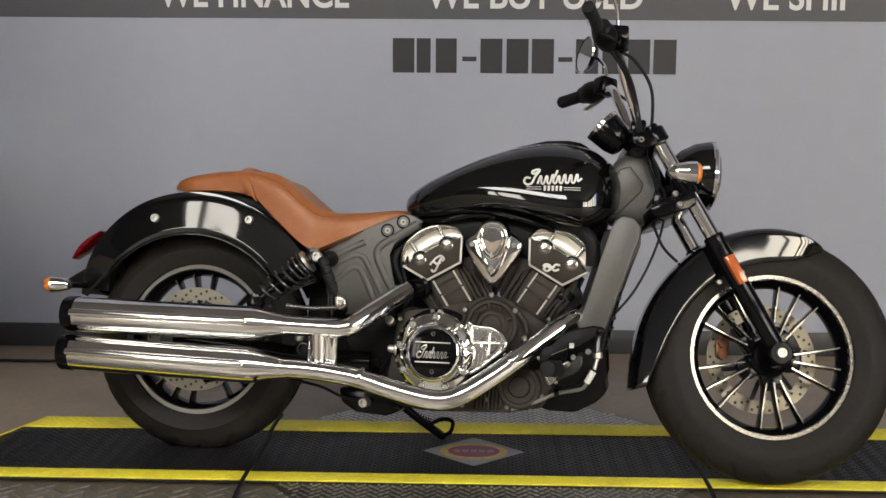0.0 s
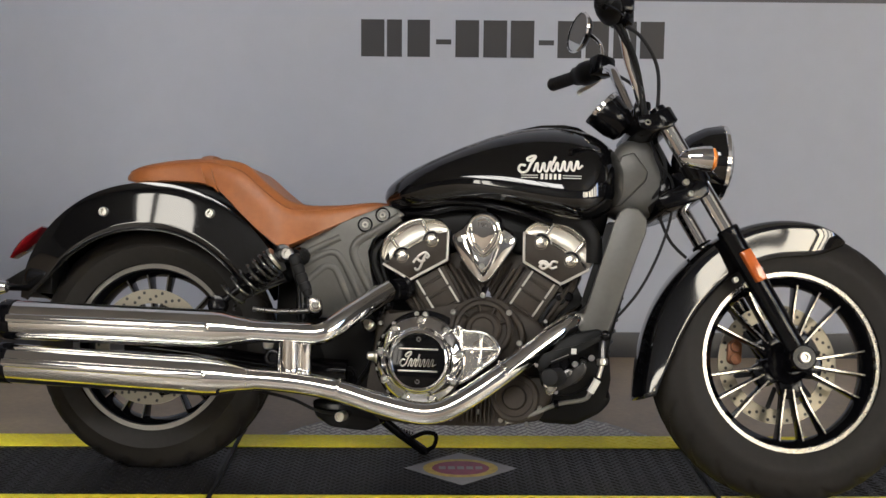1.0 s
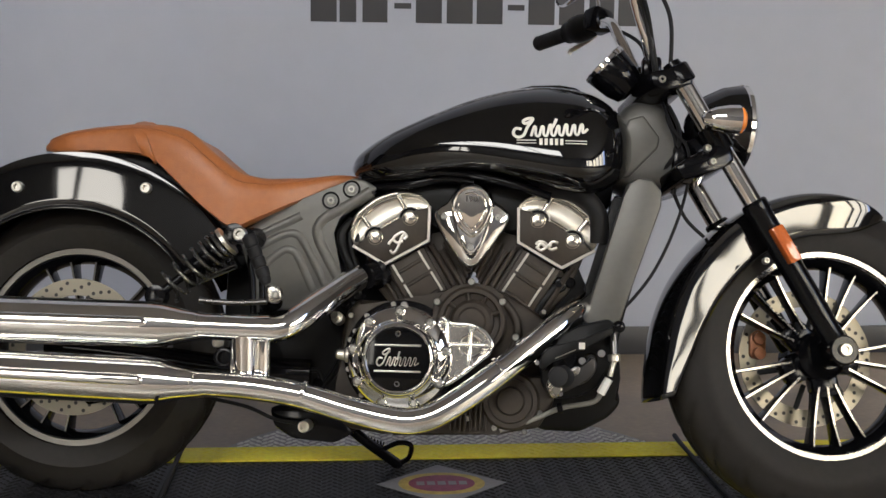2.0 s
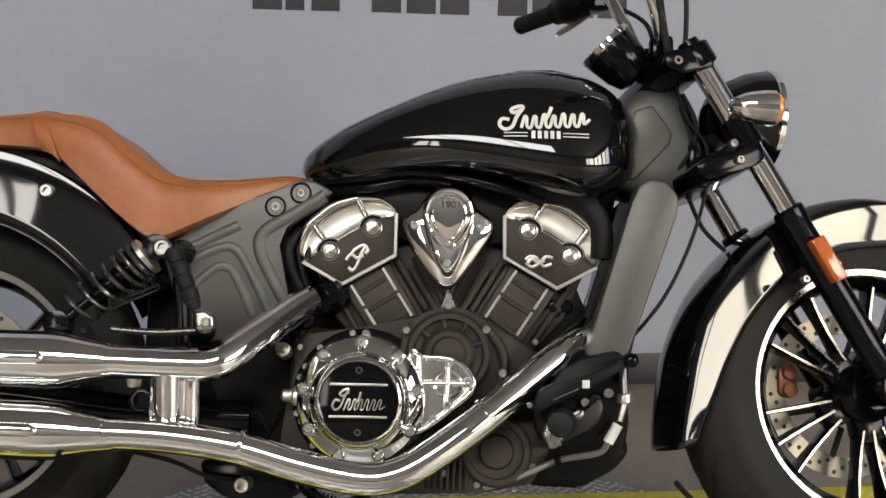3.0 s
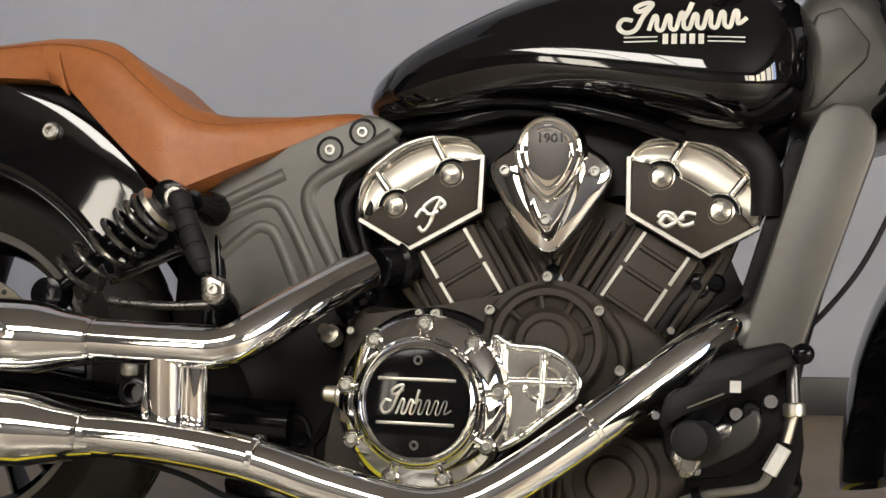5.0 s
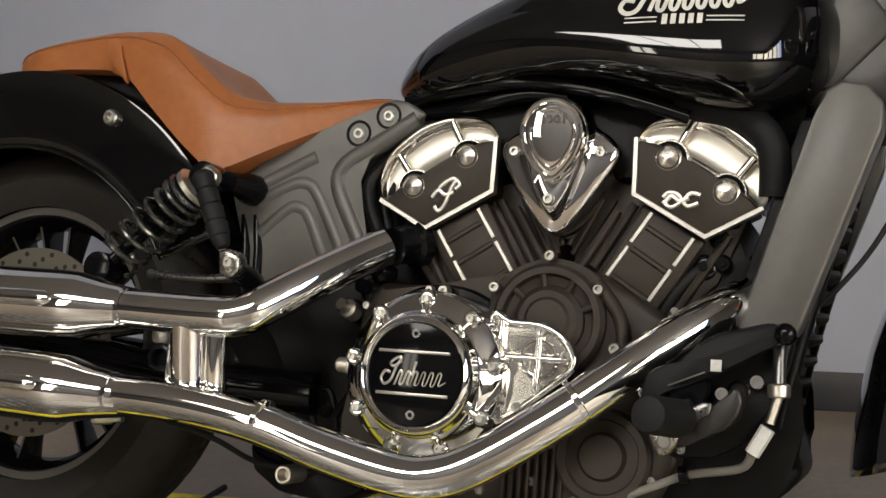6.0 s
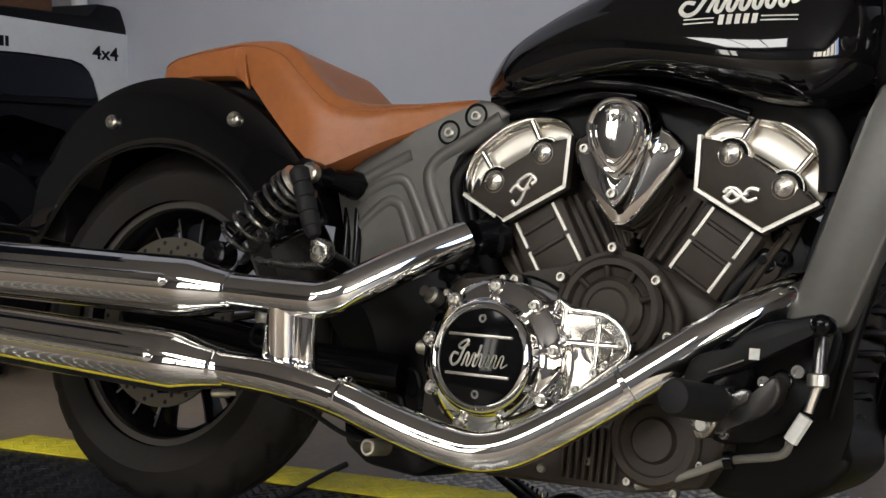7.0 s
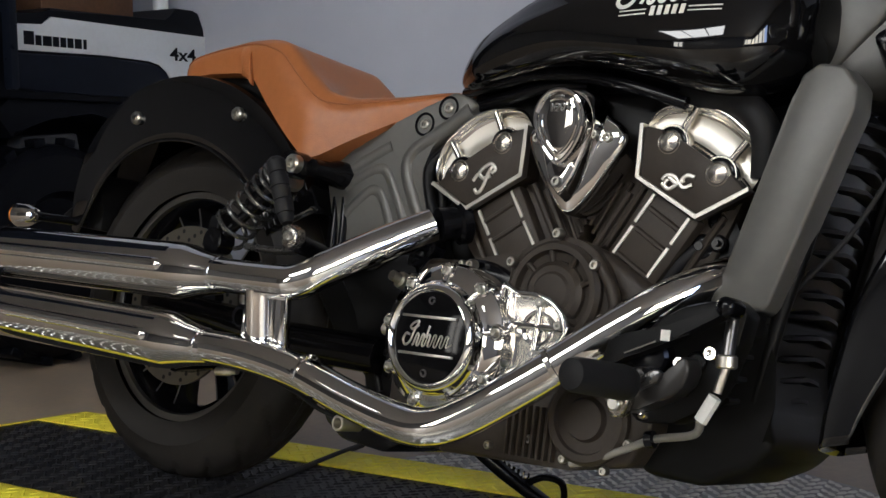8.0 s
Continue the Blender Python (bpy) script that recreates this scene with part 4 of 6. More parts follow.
def cylinder(m, flip):
    """One cylinder with its head: drawn for the rear one, mirrored for the front."""
    def mx(pts):
        return [(1.681 - x, z) for x, z in pts] if flip else pts
    barrel = part("cylinder", build(prism, mx([(0.605, 0.535), (0.655, 0.505), (0.740, 0.552), (0.815, 0.430), (0.700, 0.385), (0.640, 0.45)]), 0.10, -0.096, 0.006, 2), ENGINE, engine, "dark finned cylinder with bright edges")
    part("cylinder_face", build(prism, mx([(0.655, 0.500), (0.735, 0.545), (0.795, 0.442), (0.715, 0.405)]), -0.09, -0.116, 0.006, 2), ENGINE, barrel)
    d = Vector((0.054, 0, -0.084)).normalized()
    for (x0, z0), length, breaks in (((0.670, 0.504), 0.097, (0.47,)), ((0.724, 0.535), 0.098, (0.50,))):
        for a, b in ((0.0, breaks[0] - 0.03), (breaks[0] + 0.03, 1.0)):
            p = [(x0 + d.x * length * t + o * 0.0022, z0 + d.z * length * t + o * 0.0014) for t, o in ((a, -1), (a, 1), (b, 1), (b, -1))]
            part("bright_strip", build(prism, mx(p), -0.114, -0.1185, 0.0006, 1), MACHINED, barrel, "bright machined strip")
    for t in (0.15, 0.50, 0.95):
        c0, c1 = (0.676 + d.x * 0.094 * t, 0.499 + d.z * 0.094 * t), (0.722 + d.x * 0.094 * t, 0.528 + d.z * 0.094 * t)
        part("fin", build(sweep, [(x, -0.116, z) for x, z in mx([c0, c1])], 0.004, 6), ENGINE, barrel)
    for off in (0.750, 0.772):
        p = [(off, 0.548 - (off - 0.750) * 0.4), (off + 0.05, 0.465 - (off - 0.75) * 0.4)]
        part("cooling_rib", build(sweep, [(x, -0.098, z) for x, z in mx(p)], 0.006, 8), ENGINE, barrel)
    p = [(0.630, 0.510), (0.690, 0.412)]
    part("cooling_rib", build(sweep, [(x, -0.098, z) for x, z in mx(p)], 0.006, 8), ENGINE, barrel)
    # head plate with a bright border
    plate = mx([(0.592, 0.540), (0.655, 0.506), (0.744, 0.556), (0.746, 0.626), (0.722, 0.622), (0.686, 0.604), (0.650, 0.582), (0.612, 0.560)])
    head_ob = part("cylinder_head", build(prism, plate, -0.06, -0.128, 0.004, 2), ENGINE, engine, "dark cylinder head")
    border = mx([(0.588, 0.541), (0.655, 0.504), (0.746, 0.556), (0.747, 0.627)])

    def trim_bar(bm):
        for (xa, za), (xb, zb) in zip(border, border[1:]):
            u = Vector((xb - xa, 0, zb - za))
            nrm = Vector((-u.z, 0, u.x)).normalized() * 0.0032
            u.normalize()
            q = [(xa - u.x * 0.002 - nrm.x, za - u.z * 0.002 - nrm.z), (xb + u.x * 0.002 - nrm.x, zb + u.z * 0.002 - nrm.z), (xb + u.x * 0.002 + nrm.x, zb + u.z * 0.002 + nrm.z), (xa - u.x * 0.002 + nrm.x, za - u.z * 0.002 + nrm.z)]
            prism(bm, q, -0.118, -0.1325, 0.0008, 1)
    part("bright_border", build(trim_bar), MACHINED, head_ob, "bright machined border")
    # bright cover: a rounded rim round a shallow pocket
    outer = catmull([(x, 0, z) for x, z in ((0.589, 0.543), (0.578, 0.561), (0.578, 0.588), (0.587, 0.612), (0.607, 0.632), (0.633, 0.651), (0.667, 0.662), (0.700, 0.663), (0.727, 0.656), (0.742, 0.641), (0.747, 0.628))], 4)
    lower = catmull([(x, 0, z) for x, z in ((0.590, 0.542), (0.600, 0.546), (0.612, 0.553), (0.631, 0.564), (0.650, 0.575), (0.668, 0.586), (0.686, 0.597), (0.704, 0.607), (0.722, 0.616), (0.735, 0.622), (0.746, 0.627))], 4)

    def dome(bm):
        n, loops = len(outer), []
        for i, (a, b) in enumerate(zip(outer, lower)):
            t = i / (n - 1)
            deep = min(1.0, t / 0.10, (1 - t) / 0.08)
            deep = deep * deep * (3 - 2 * deep)
            loop = []
            for u, y, pocket in ((0.0, -0.050, 0), (0.0, -0.100, 0), (0.020, -0.1085, 0), (0.055, -0.1140, 0), (0.110, -0.1165, 0), (0.165, -0.1160, 0.15), (0.205, -0.1145, 0.55), (0.245, -0.1125, 0.85), (0.30, -0.1115, 1), (0.55, -0.1115, 1), (0.80, -0.1120, 0.9),
                                 (0.86, -0.1140, 0.5), (0.92, -0.1160, 0.1), (1.0, -0.1160, 0), (1.0, -0.050, 0)):
                p = a + (b - a) * u
                y += (0.0075 * deep - 0.0040 * (1 - deep)) * pocket
                q = mx([(p.x, p.z)])[0]
                loop.append(Vector((q[0], y, q[1])))
            loops.append(loop)
        rings(bm, loops)
        for k, f in enumerate(bm.faces):
            f.material_index = 1 if k % 15 in (8, 9) else 0
    cover = part("rocker_cover", build(dome), [BRIGHT, SATIN], engine, "polished alloy rocker cover", 60)
    for (x, z) in mx([(0.633, 0.561), (0.706, 0.603)]):
        part("cap_bolt", build(turn, [(-0.03, 0.0180), (0.006, 0.0180), (0.0085, 0.0172), (0.0095, 0.0150), (0.0075, 0.0135), (0.0088, 0.0128), (0.0118, 0.0020)], (x, -0.119, z), SIDE, 32), TURNED, cover, "round machined cap bolt")
    for (x, z) in mx([(0.633, 0.561), (0.706, 0.603)]):
        part("cap_collar", build(turn, [(-0.03, 0.0262), (0.001, 0.0262), (0.0035, 0.0245), (0.0035, 0.0228), (0.0, 0.0220)], (x, -0.119, z), SIDE, 32), BRIGHT, cover)
        part("cap_seat", build(turn, [(-0.02, 0.0225), (0.0005, 0.0225), (0.0015, 0.0210)], (x, -0.119, z), SIDE, 32), BLACK_METAL, cover)
    for a, b in (((0.624, 0.578), (0.603, 0.606)), ((0.697, 0.618), (0.678, 0.652))):
        part("web", build(sweep, [(x, -0.1125, z) for x, z in mx([a, b])], 0.0058, 10), BRIGHT, cover, "chrome web")
    # scroll emblem, plain shapes
    c = (0.682, 0.552)
    hook = [(c[0] - 0.016, c[1] - 0.018), (c[0] - 0.010, c[1] - 0.024), (c[0] - 0.002, c[1] - 0.016), (c[0] + 0.006, c[1] + 0.006), (c[0] + 0.014, c[1] + 0.020)]
    loop2 = [(c[0] + 0.012, c[1] + 0.006), (c[0] + 0.018, c[1] + 0.012), (c[0] + 0.008, c[1] + 0.020), (c[0] - 0.008, c[1] + 0.010), (c[0] - 0.010, c[1] + 0.002)]
    if flip:
        c = (0.994, 0.550)
        hook = [(c[0] - 0.022, c[1] - 0.002), (c[0] - 0.012, c[1] - 0.010), (c[0] + 0.002, c[1] - 0.002), (c[0] + 0.012, c[1] + 0.008), (c[0] + 0.024, c[1] + 0.006)]
        loop2 = [(c[0] + 0.022, c[1] - 0.004), (c[0] + 0.008, c[1] - 0.008), (c[0] - 0.004, c[1] + 0.006), (c[0] - 0.016, c[1] + 0.008), (c[0] - 0.022, c[1] + 0.002)]

    curl = [(c[0] - 0.020, c[1] - 0.006), (c[0] - 0.012, c[1] + 0.004), (c[0] - 0.002, c[1] - 0.002), (c[0] + 0.010, c[1] + 0.002)]

    def emblem(bm):
        for pts in (hook, loop2, curl):
            sweep(bm, catmull([(x, -0.1295, z) for x, z in pts], 6), 0.0031, 8, 0, 0.6)
    part("emblem", build(emblem), MACHINED, head_ob, "small bright scroll emblem")


cylinder(None, False)
cylinder(None, True)

# air box cover between the heads
def air_mesh(bm):
    out = smooth2([(0.797, 0.659), (0.814, 0.672), (0.835, 0.676), (0.856, 0.671), (0.873, 0.657), (0.887, 0.639), (0.903, 0.629), (0.916, 0.611), (0.910, 0.588), (0.891, 0.559), (0.873, 0.532), (0.851, 0.505), (0.836, 0.498), (0.820, 0.506), (0.795, 0.536), (0.772, 0.572), (0.757, 0.609), (0.767, 0.627), (0.783, 0.638)], 3)
    c = Vector((0.838, 0, 0.590))
    loops = []
    for y, k in ((-0.085, 0.98), (-0.124, 1.0), (-0.132, 0.990), (-0.138, 0.965), (-0.141, 0.93), (-0.1425, 0.88), (-0.146, 0.74), (-0.149, 0.55), (-0.150, 0.2)):
        loops.append([Vector((c.x + (x - c.x) * k, y, c.z + (z - c.z) * k)) for x, z in out])
    rings(bm, loops)


air = part("air_cover", build(air_mesh), CHROME, bike, "chrome teardrop air cleaner cover", 40)
spine_pts = smooth2([(0.794, 0.632), (0.803, 0.658), (0.820, 0.671), (0.838, 0.674), (0.856, 0.671), (0.873, 0.658), (0.882, 0.632), (0.879, 0.604), (0.868, 0.570), (0.854, 0.538), (0.837, 0.519), (0.820, 0.538), (0.807, 0.570), (0.797, 0.604)], 3)


def spine_mesh(bm):
    loops = []
    for y, k in ((-0.135, 1.05), (-0.150, 1.03), (-0.156, 0.99), (-0.164, 0.965), (-0.169, 0.93), (-0.171, 0.87), (-0.1705, 0.60), (-0.170, 0.2)):
        loops.append([Vector((0.838 + (x - 0.838) * k, y, 0.605 + (z - 0.605) * k)) for x, z in spine_pts])
    rings(bm, loops)


part("cover_spine", build(spine_mesh), CHROME, air, "raised chrome teardrop", 40)
oval = smooth2([(0.797, 0.622), (0.803, 0.645), (0.818, 0.660), (0.838, 0.665), (0.858, 0.660), (0.873, 0.645), (0.879, 0.622), (0.871, 0.595), (0.855, 0.572), (0.838, 0.561), (0.821, 0.572), (0.805, 0.595)], 4)
FACE = Matrix(((1, 0, 0, 0), (0, 1, -0.16, 0.098), (0, 0, 1, 0), (0, 0, 0, 1)))  # the badge leans outward at its top


def faced(ob):
    ob.data.transform(ob.matrix_basis)
    ob.matrix_basis = Matrix()
    ob.data.transform(FACE)
    return ob




def medallion_mesh(bm):
    """An oval badge with a gently domed face."""
    rings(bm, [[Vector((0.838 + (x - 0.838) * k, y, 0.617 + (z - 0.617) * k)) for x, z in oval] for y, k in ((-0.150, 1.0), (-0.1805, 1.0), (-0.1835, 0.985), (-0.1848, 0.955), (-0.1852, 0.90), (-0.1866, 0.72), (-0.1876, 0.50), (-0.1881, 0.25), (-0.1882, 0.05))])


faced(part("medallion", build(medallion_mesh), CHROME, air, "raised oval badge", 40))
faced(part("badge_rim", build(sweep, catmull([(0.838 + (x - 0.838) * 0.93, -0.186, 0.62 + (z - 0.62) * 0.93) for x, z in oval] + [(0.838 + (oval[0][0] - 0.838) * 0.93, -0.186, 0.62 + (oval[0][1] - 0.62) * 0.93)], 1), 0.0036, 8), CHROME, air))
faced(lettering("badge_year", "1901", 0.015, GUNMETAL, Matrix.Translation((0.8235, -0.1898, 0.633)) @ Matrix.Rotation(radians(90), 4, "X"), air, 0.0012, 0.029, "raised year 1901 on the badge"))
faced(part("badge_ridge", build(sweep, [(0.838 + (x - 0.838) * 0.70, -0.1865, 0.617 + (z - 0.617) * 0.70) for x, z in oval[8:] + oval[:3]], 0.0026, 8), CHROME, air, "fine chrome ridge on the badge"))
faced(part("badge_bar", build(box, (0.831, -0.1875, 0.651), (0.845, -0.185, 0.655), 0.0006), GUNMETAL, air))
for x, z, y in ((0.779, 0.606, -0.1435), (0.893, 0.606, -0.1435), (0.836, 0.540, -0.1695)):
    part("cover_screw", build(stud, (x, y, z), 0.0075, 0.008), BOLT, air, "chrome cover screw")

# clutch cover
CC = Vector((0.698, -0.160, 0.309))


def clutch_mesh(bm):
    turn(bm, [(-0.03, 0.108), (0.020, 0.108), (0.030, 0.1075), (0.036, 0.1055), (0.039, 0.1045), (0.043, 0.1045), (0.0455, 0.1030), (0.0535, 0.0850), (0.0560, 0.0800), (0.0590, 0.0780), (0.0690, 0.0765), (0.0755, 0.0740), (0.0800, 0.0695), (0.081, 0.0670), (0.079, 0.0645), (0.070, 0.060)], CC, SIDE, 96)


clutch = part("clutch_cover", build(clutch_mesh), CHROME, bike, "chrome clutch cover with a black disc", 40)
part("cover_disc", build(turn, [(0.066, 0.063)] + [(0.0800 - 1.28 * r * r, r) for r in (0.0625, 0.056, 0.049, 0.042, 0.035, 0.028, 0.021, 0.014, 0.007, 0.001)], CC, SIDE, 64), DISC_BLACK, clutch, "gloss black domed clutch disc", 30)
for dz in (0.027, -0.025):
    part("disc_bar", build(box, (CC.x - 0.047, -0.2405, CC.z + dz - 0.0018), (CC.x + 0.047, -0.234, CC.z + dz + 0.002), 0.0006), MACHINED, clutch, "bright bar across the disc")


def script(bm):
    """A plain flowing stroke in place of a maker's script: a looped initial that runs on into a low slanted wave."""
    def at(u, v):
        x, z = -0.043 + 0.086 * u + 0.006 * v, -0.014 + 0.034 * v
        return Vector((CC.x + x, CC.y - 0.0806 + 1.28 * (x * x + z * z), CC.z + z))
    first = [(0.13, 0.42), (0.04, 0.46), (0.0, 0.20), (0.07, 0.0), (0.16, 0.16), (0.20, 0.62), (0.25, 0.98), (0.17, 0.95), (0.10, 0.76), (0.16, 0.66), (0.27, 0.86)]
    sweep(bm, catmull([at(*p) for p in first], 6), 0.0019, 8, 0, 0.6)
    wave, x = [(0.22, 0.03)], 0.24
    for k in range(6):
        wave += [(x, 0.06), (x + 0.030, 0.46), (x + 0.062, 0.50), (x + 0.078, 0.40), (x + 0.070, 0.05)]
        x += 0.118
    sweep(bm, catmull([at(*p) for p in wave + [(0.99, 0.20)]], 5), 0.0016, 8, 0, 0.6)
    sweep(bm, [at(0.475, 0.35), at(0.49, 0.86)], 0.0018, 8, 0, 0.6)


part("script_badge", build(script), MACHINED, clutch, "bright flowing script badge")
for dz in (0.050, -0.050):
    part("disc_screw", build(turn, [(-0.002, 0.006), (0.001, 0.0055), (0.001, 0.003), (-0.001, 0.003)], (CC.x, -0.2370, CC.z + dz), SIDE, 16), GUNMETAL, clutch)
for k in range(9):
    a = radians(10 + 40 * k)
    out = Vector((math.cos(a), 0, math.sin(a)))
    p = CC + out * 0.0955 + Vector((0, -0.044, 0))
    boss = part("bolt_boss", build(turn, [(-0.02, 0.0128), (0.0050, 0.0120), (0.0085, 0.0105), (0.0095, 0.0085), (0.0080, 0.0070)], p, SIDE, 24), CHROME, clutch)
    part("boss_web", build(sweep, [p + out * 0.008 + Vector((0, 0.001, 0)), p - out * 0.017 + Vector((0, -0.009, 0))], 0.0058, 10), CHROME, clutch)
    part("boss_bolt", build(turn, [(-0.004, 0.0056), (0.005, 0.0056), (0.007, 0.0046), (0.007, 0.0028), (0.004, 0.0024)], p + Vector((0, -0.0075, 0)), SIDE, 16), BOLT, clutch)
for k in range(14):
    a = radians(100 + 15.5 * k)
    p = Vector((CC.x + 0.113 * math.cos(a), -0.150, CC.z + 0.113 * math.sin(a)))
    if k % 2 == 0:
        part("flange_bolt", build(stud, p, 0.0055, 0.007), BOLT, clutch)
part("clutch_flange", build(turn, [(-0.012, 0.120), (0.0, 0.120), (0.004, 0.116), (0.004, 0.104)], (CC.x, -0.142, CC.z), SIDE, 64), BLACK_METAL, clutch, "black flange")
part("lever_boss", build(turn, [(0.0, 0.016), (0.022, 0.016), (0.026, 0.011), (0.040, 0.010), (0.044, 0.006)], (CC.x - 0.090, -0.175, CC.z + 0.003), (-1, 0, 0.05), 20), SATIN, clutch)
# ribbed side cover
web_pts = smooth2([(0.780, 0.390), (0.801, 0.382), (0.842, 0.380), (0.870, 0.366), (0.885, 0.342), (0.880, 0.325), (0.850, 0.300), (0.815, 0.272), (0.785, 0.262), (0.775, 0.32)], 3)
side = part("side_cover", build(prism, web_pts, -0.13, -0.183, 0.005, 3), BRIGHT, bike, "polished alloy ribbed side cover")
for a, b in (((0.800, 0.339), (0.878, 0.340)), ((0.842, 0.374), (0.840, 0.300)), ((0.792, 0.384), (0.795, 0.268))):
    part("web", build(sweep, [(a[0], -0.186, a[1]), (b[0], -0.186, b[1])], 0.0052, 10), CHROME, side)
part("border_web", build(sweep, [(x, -0.1855, z) for x, z in web_pts + web_pts[:2]], 0.0055, 10), CHROME, side, "chrome raised border")
part("ring_web", build(turn, [(-0.002, 0.025), (0.005, 0.0245), (0.006, 0.0225), (0.005, 0.0200), (-0.002, 0.019)], (0.842, -0.183, 0.338), SIDE, 32, 0, False), CHROME, side)
for x, z in ((0.843, 0.372), (0.876, 0.344), (0.842, 0.303), (0.818, 0.279)):
    part("cover_bolt", build(stud, (x, -0.186, z), 0.0065, 0.008), BOLT, side)

# exhaust bridge and hangers
bridge = part("exhaust_bridge", build(sweep, [(0.396, -0.270, 0.350), (0.396, -0.262, 0.30), (0.396, -0.254, 0.262)], 0.026, 32, 0, 1.0), CHROME, bike, "chrome bracket joining both exhaust pipes")
part("bridge_tube", build(sweep, [(0.431, -0.262, 0.352), (0.431, -0.257, 0.30), (0.431, -0.250, 0.252)], 0.0150, 24), CHROME, bridge)
part("bridge_rib", build(prism, [(0.369, 0.342), (0.376, 0.342), (0.376, 0.270), (0.369, 0.270)], -0.262, -0.278, 0.003, 2), CHROME, bridge)
part("hanger_tube", build(turn, [(0, 0.020), (0.03, 0.020), (0.032, 0.017), (0.032, 0.012), (0.02, 0.012)], (0.352, -0.235, 0.304), SIDE, 28), BLACK_METAL, bike)
part("hanger", build(box, (0.322, -0.25, 0.322), (0.350, -0.20, 0.345), 0.008), BOLT, bike)
for x, z, a in ((0.519, 0.236, -0.20), (0.905, 0.292, 0.75)):
    part("joint_ring", build(turn, [(-0.004, 0.0270), (-0.003, 0.0284), (0.003, 0.0284), (0.004, 0.0270)], (x, -0.280 if x < 0.6 else -0.236, z), (1, 0 if x < 0.6 else 0.3, a), 36), CHROME, bike, "chrome pipe joint ring")
part("port_flange", build(turn, [(0, 0.034), (0.014, 0.034), (0.018, 0.027), (0.045, 0.026)], (0.640, -0.105, 0.488), (-0.5, -0.8, -0.25), 28), BLACK_METAL, bike)
part("drain_tube", build(turn, [(0, 0.0125), (0.05, 0.0125), (0.052, 0.011), (0.052, 0.0085), (0.03, 0.0085)], (0.503, -0.130, 0.164), SIDE, 24), SATIN, bike, "bright drain tube end")
part("sump", build(prism, [(0.42, 0.200), (0.56, 0.210), (0.60, 0.150), (0.56, 0.128), (0.47, 0.135), (0.43, 0.16)], 0.06, -0.135, 0.010, 2), BLACK_METAL, bike, "black lower bracket")
part("breather_hose", build(sweep, catmull([(0.30, -0.15, 0.215), (0.38, -0.16, 0.200), (0.44, -0.15, 0.175), (0.50, -0.14, 0.168)], 6), 0.004, 8), RUBBER, bike)
part("side_stand", build(sweep, catmull([(0.55, 0.09, 0.150), (0.60, 0.13, 0.105), (0.655, 0.19, 0.058), (0.665, 0.20, 0.047)], 6), 0.0125, 12), BLACK_METAL, bike, "black side stand")
part("stand_foot", build(sweep, catmull([(0.625, 0.16, 0.085), (0.665, 0.155, 0.105), (0.695, 0.165, 0.100), (0.690, 0.185, 0.070), (0.670, 0.198, 0.055)], 6), 0.006, 8), BLACK_METAL, bike)
part("stand_spring", build(sweep, [(0.55 + 0.0014 * i, 0.10 + 0.0010 * i + 0.006 * math.cos(i * 1.3), 0.135 - 0.0006 * i + 0.006 * math.sin(i * 1.3)) for i in range(60)], 0.0018, 5), BLACK_METAL, bike)

# castings and black frame parts behind the cylinders and the exhaust
for s, k in ((1, 0.0), (-1, 1.676)):
    part("cylinder_web", build(prism, [(k + s * x, z) for x, z in ((0.720, 0.42), (0.700, 0.56), (0.837, 0.60), (0.837, 0.510), (0.824, 0.474), (0.790, 0.42))], 0.08, -0.080, 0.004, 2), ENGINE, engine)
    for q in range(3):
        part("cooling_rib", build(sweep, [(k + s * (0.775 + 0.016 * q), -0.081, 0.556), (k + s * (0.822 + 0.006 * q), -0.081, 0.470 + 0.012 * q)], 0.004, 8), ENGINE, engine)
part("inner_frame", build(prism, [(0.296, 0.36), (0.300, 0.50), (0.40, 0.585), (0.50, 0.62), (0.655, 0.64), (0.70, 0.42), (0.66, 0.24), (0.44, 0.22), (0.345, 0.30)], 0.045, -0.048, 0.008, 2), BLACK_PLASTIC, bike, "black inner frame and battery tray")
for x in (0.352, 0.372):
    part("frame_tube", build(sweep, [(x, -0.090, 0.545), (x + 0.016, -0.100, 0.47), (x + 0.022, -0.105, 0.395)], 0.007, 10), BLACK_METAL, bike)

# ---- front end, turned with the bar ----
TOP, AXLE = Vector((1.238, 0, 0.905)), Vector((1.573, 0, 0.3425))
DOWN = (AXLE - TOP).normalized()
FORK_Y = 0.115


def on_fork(t, side, out=0.0):
    p = TOP + (AXLE - TOP) * t
    return Vector((p.x, side * (FORK_Y + out), p.z))


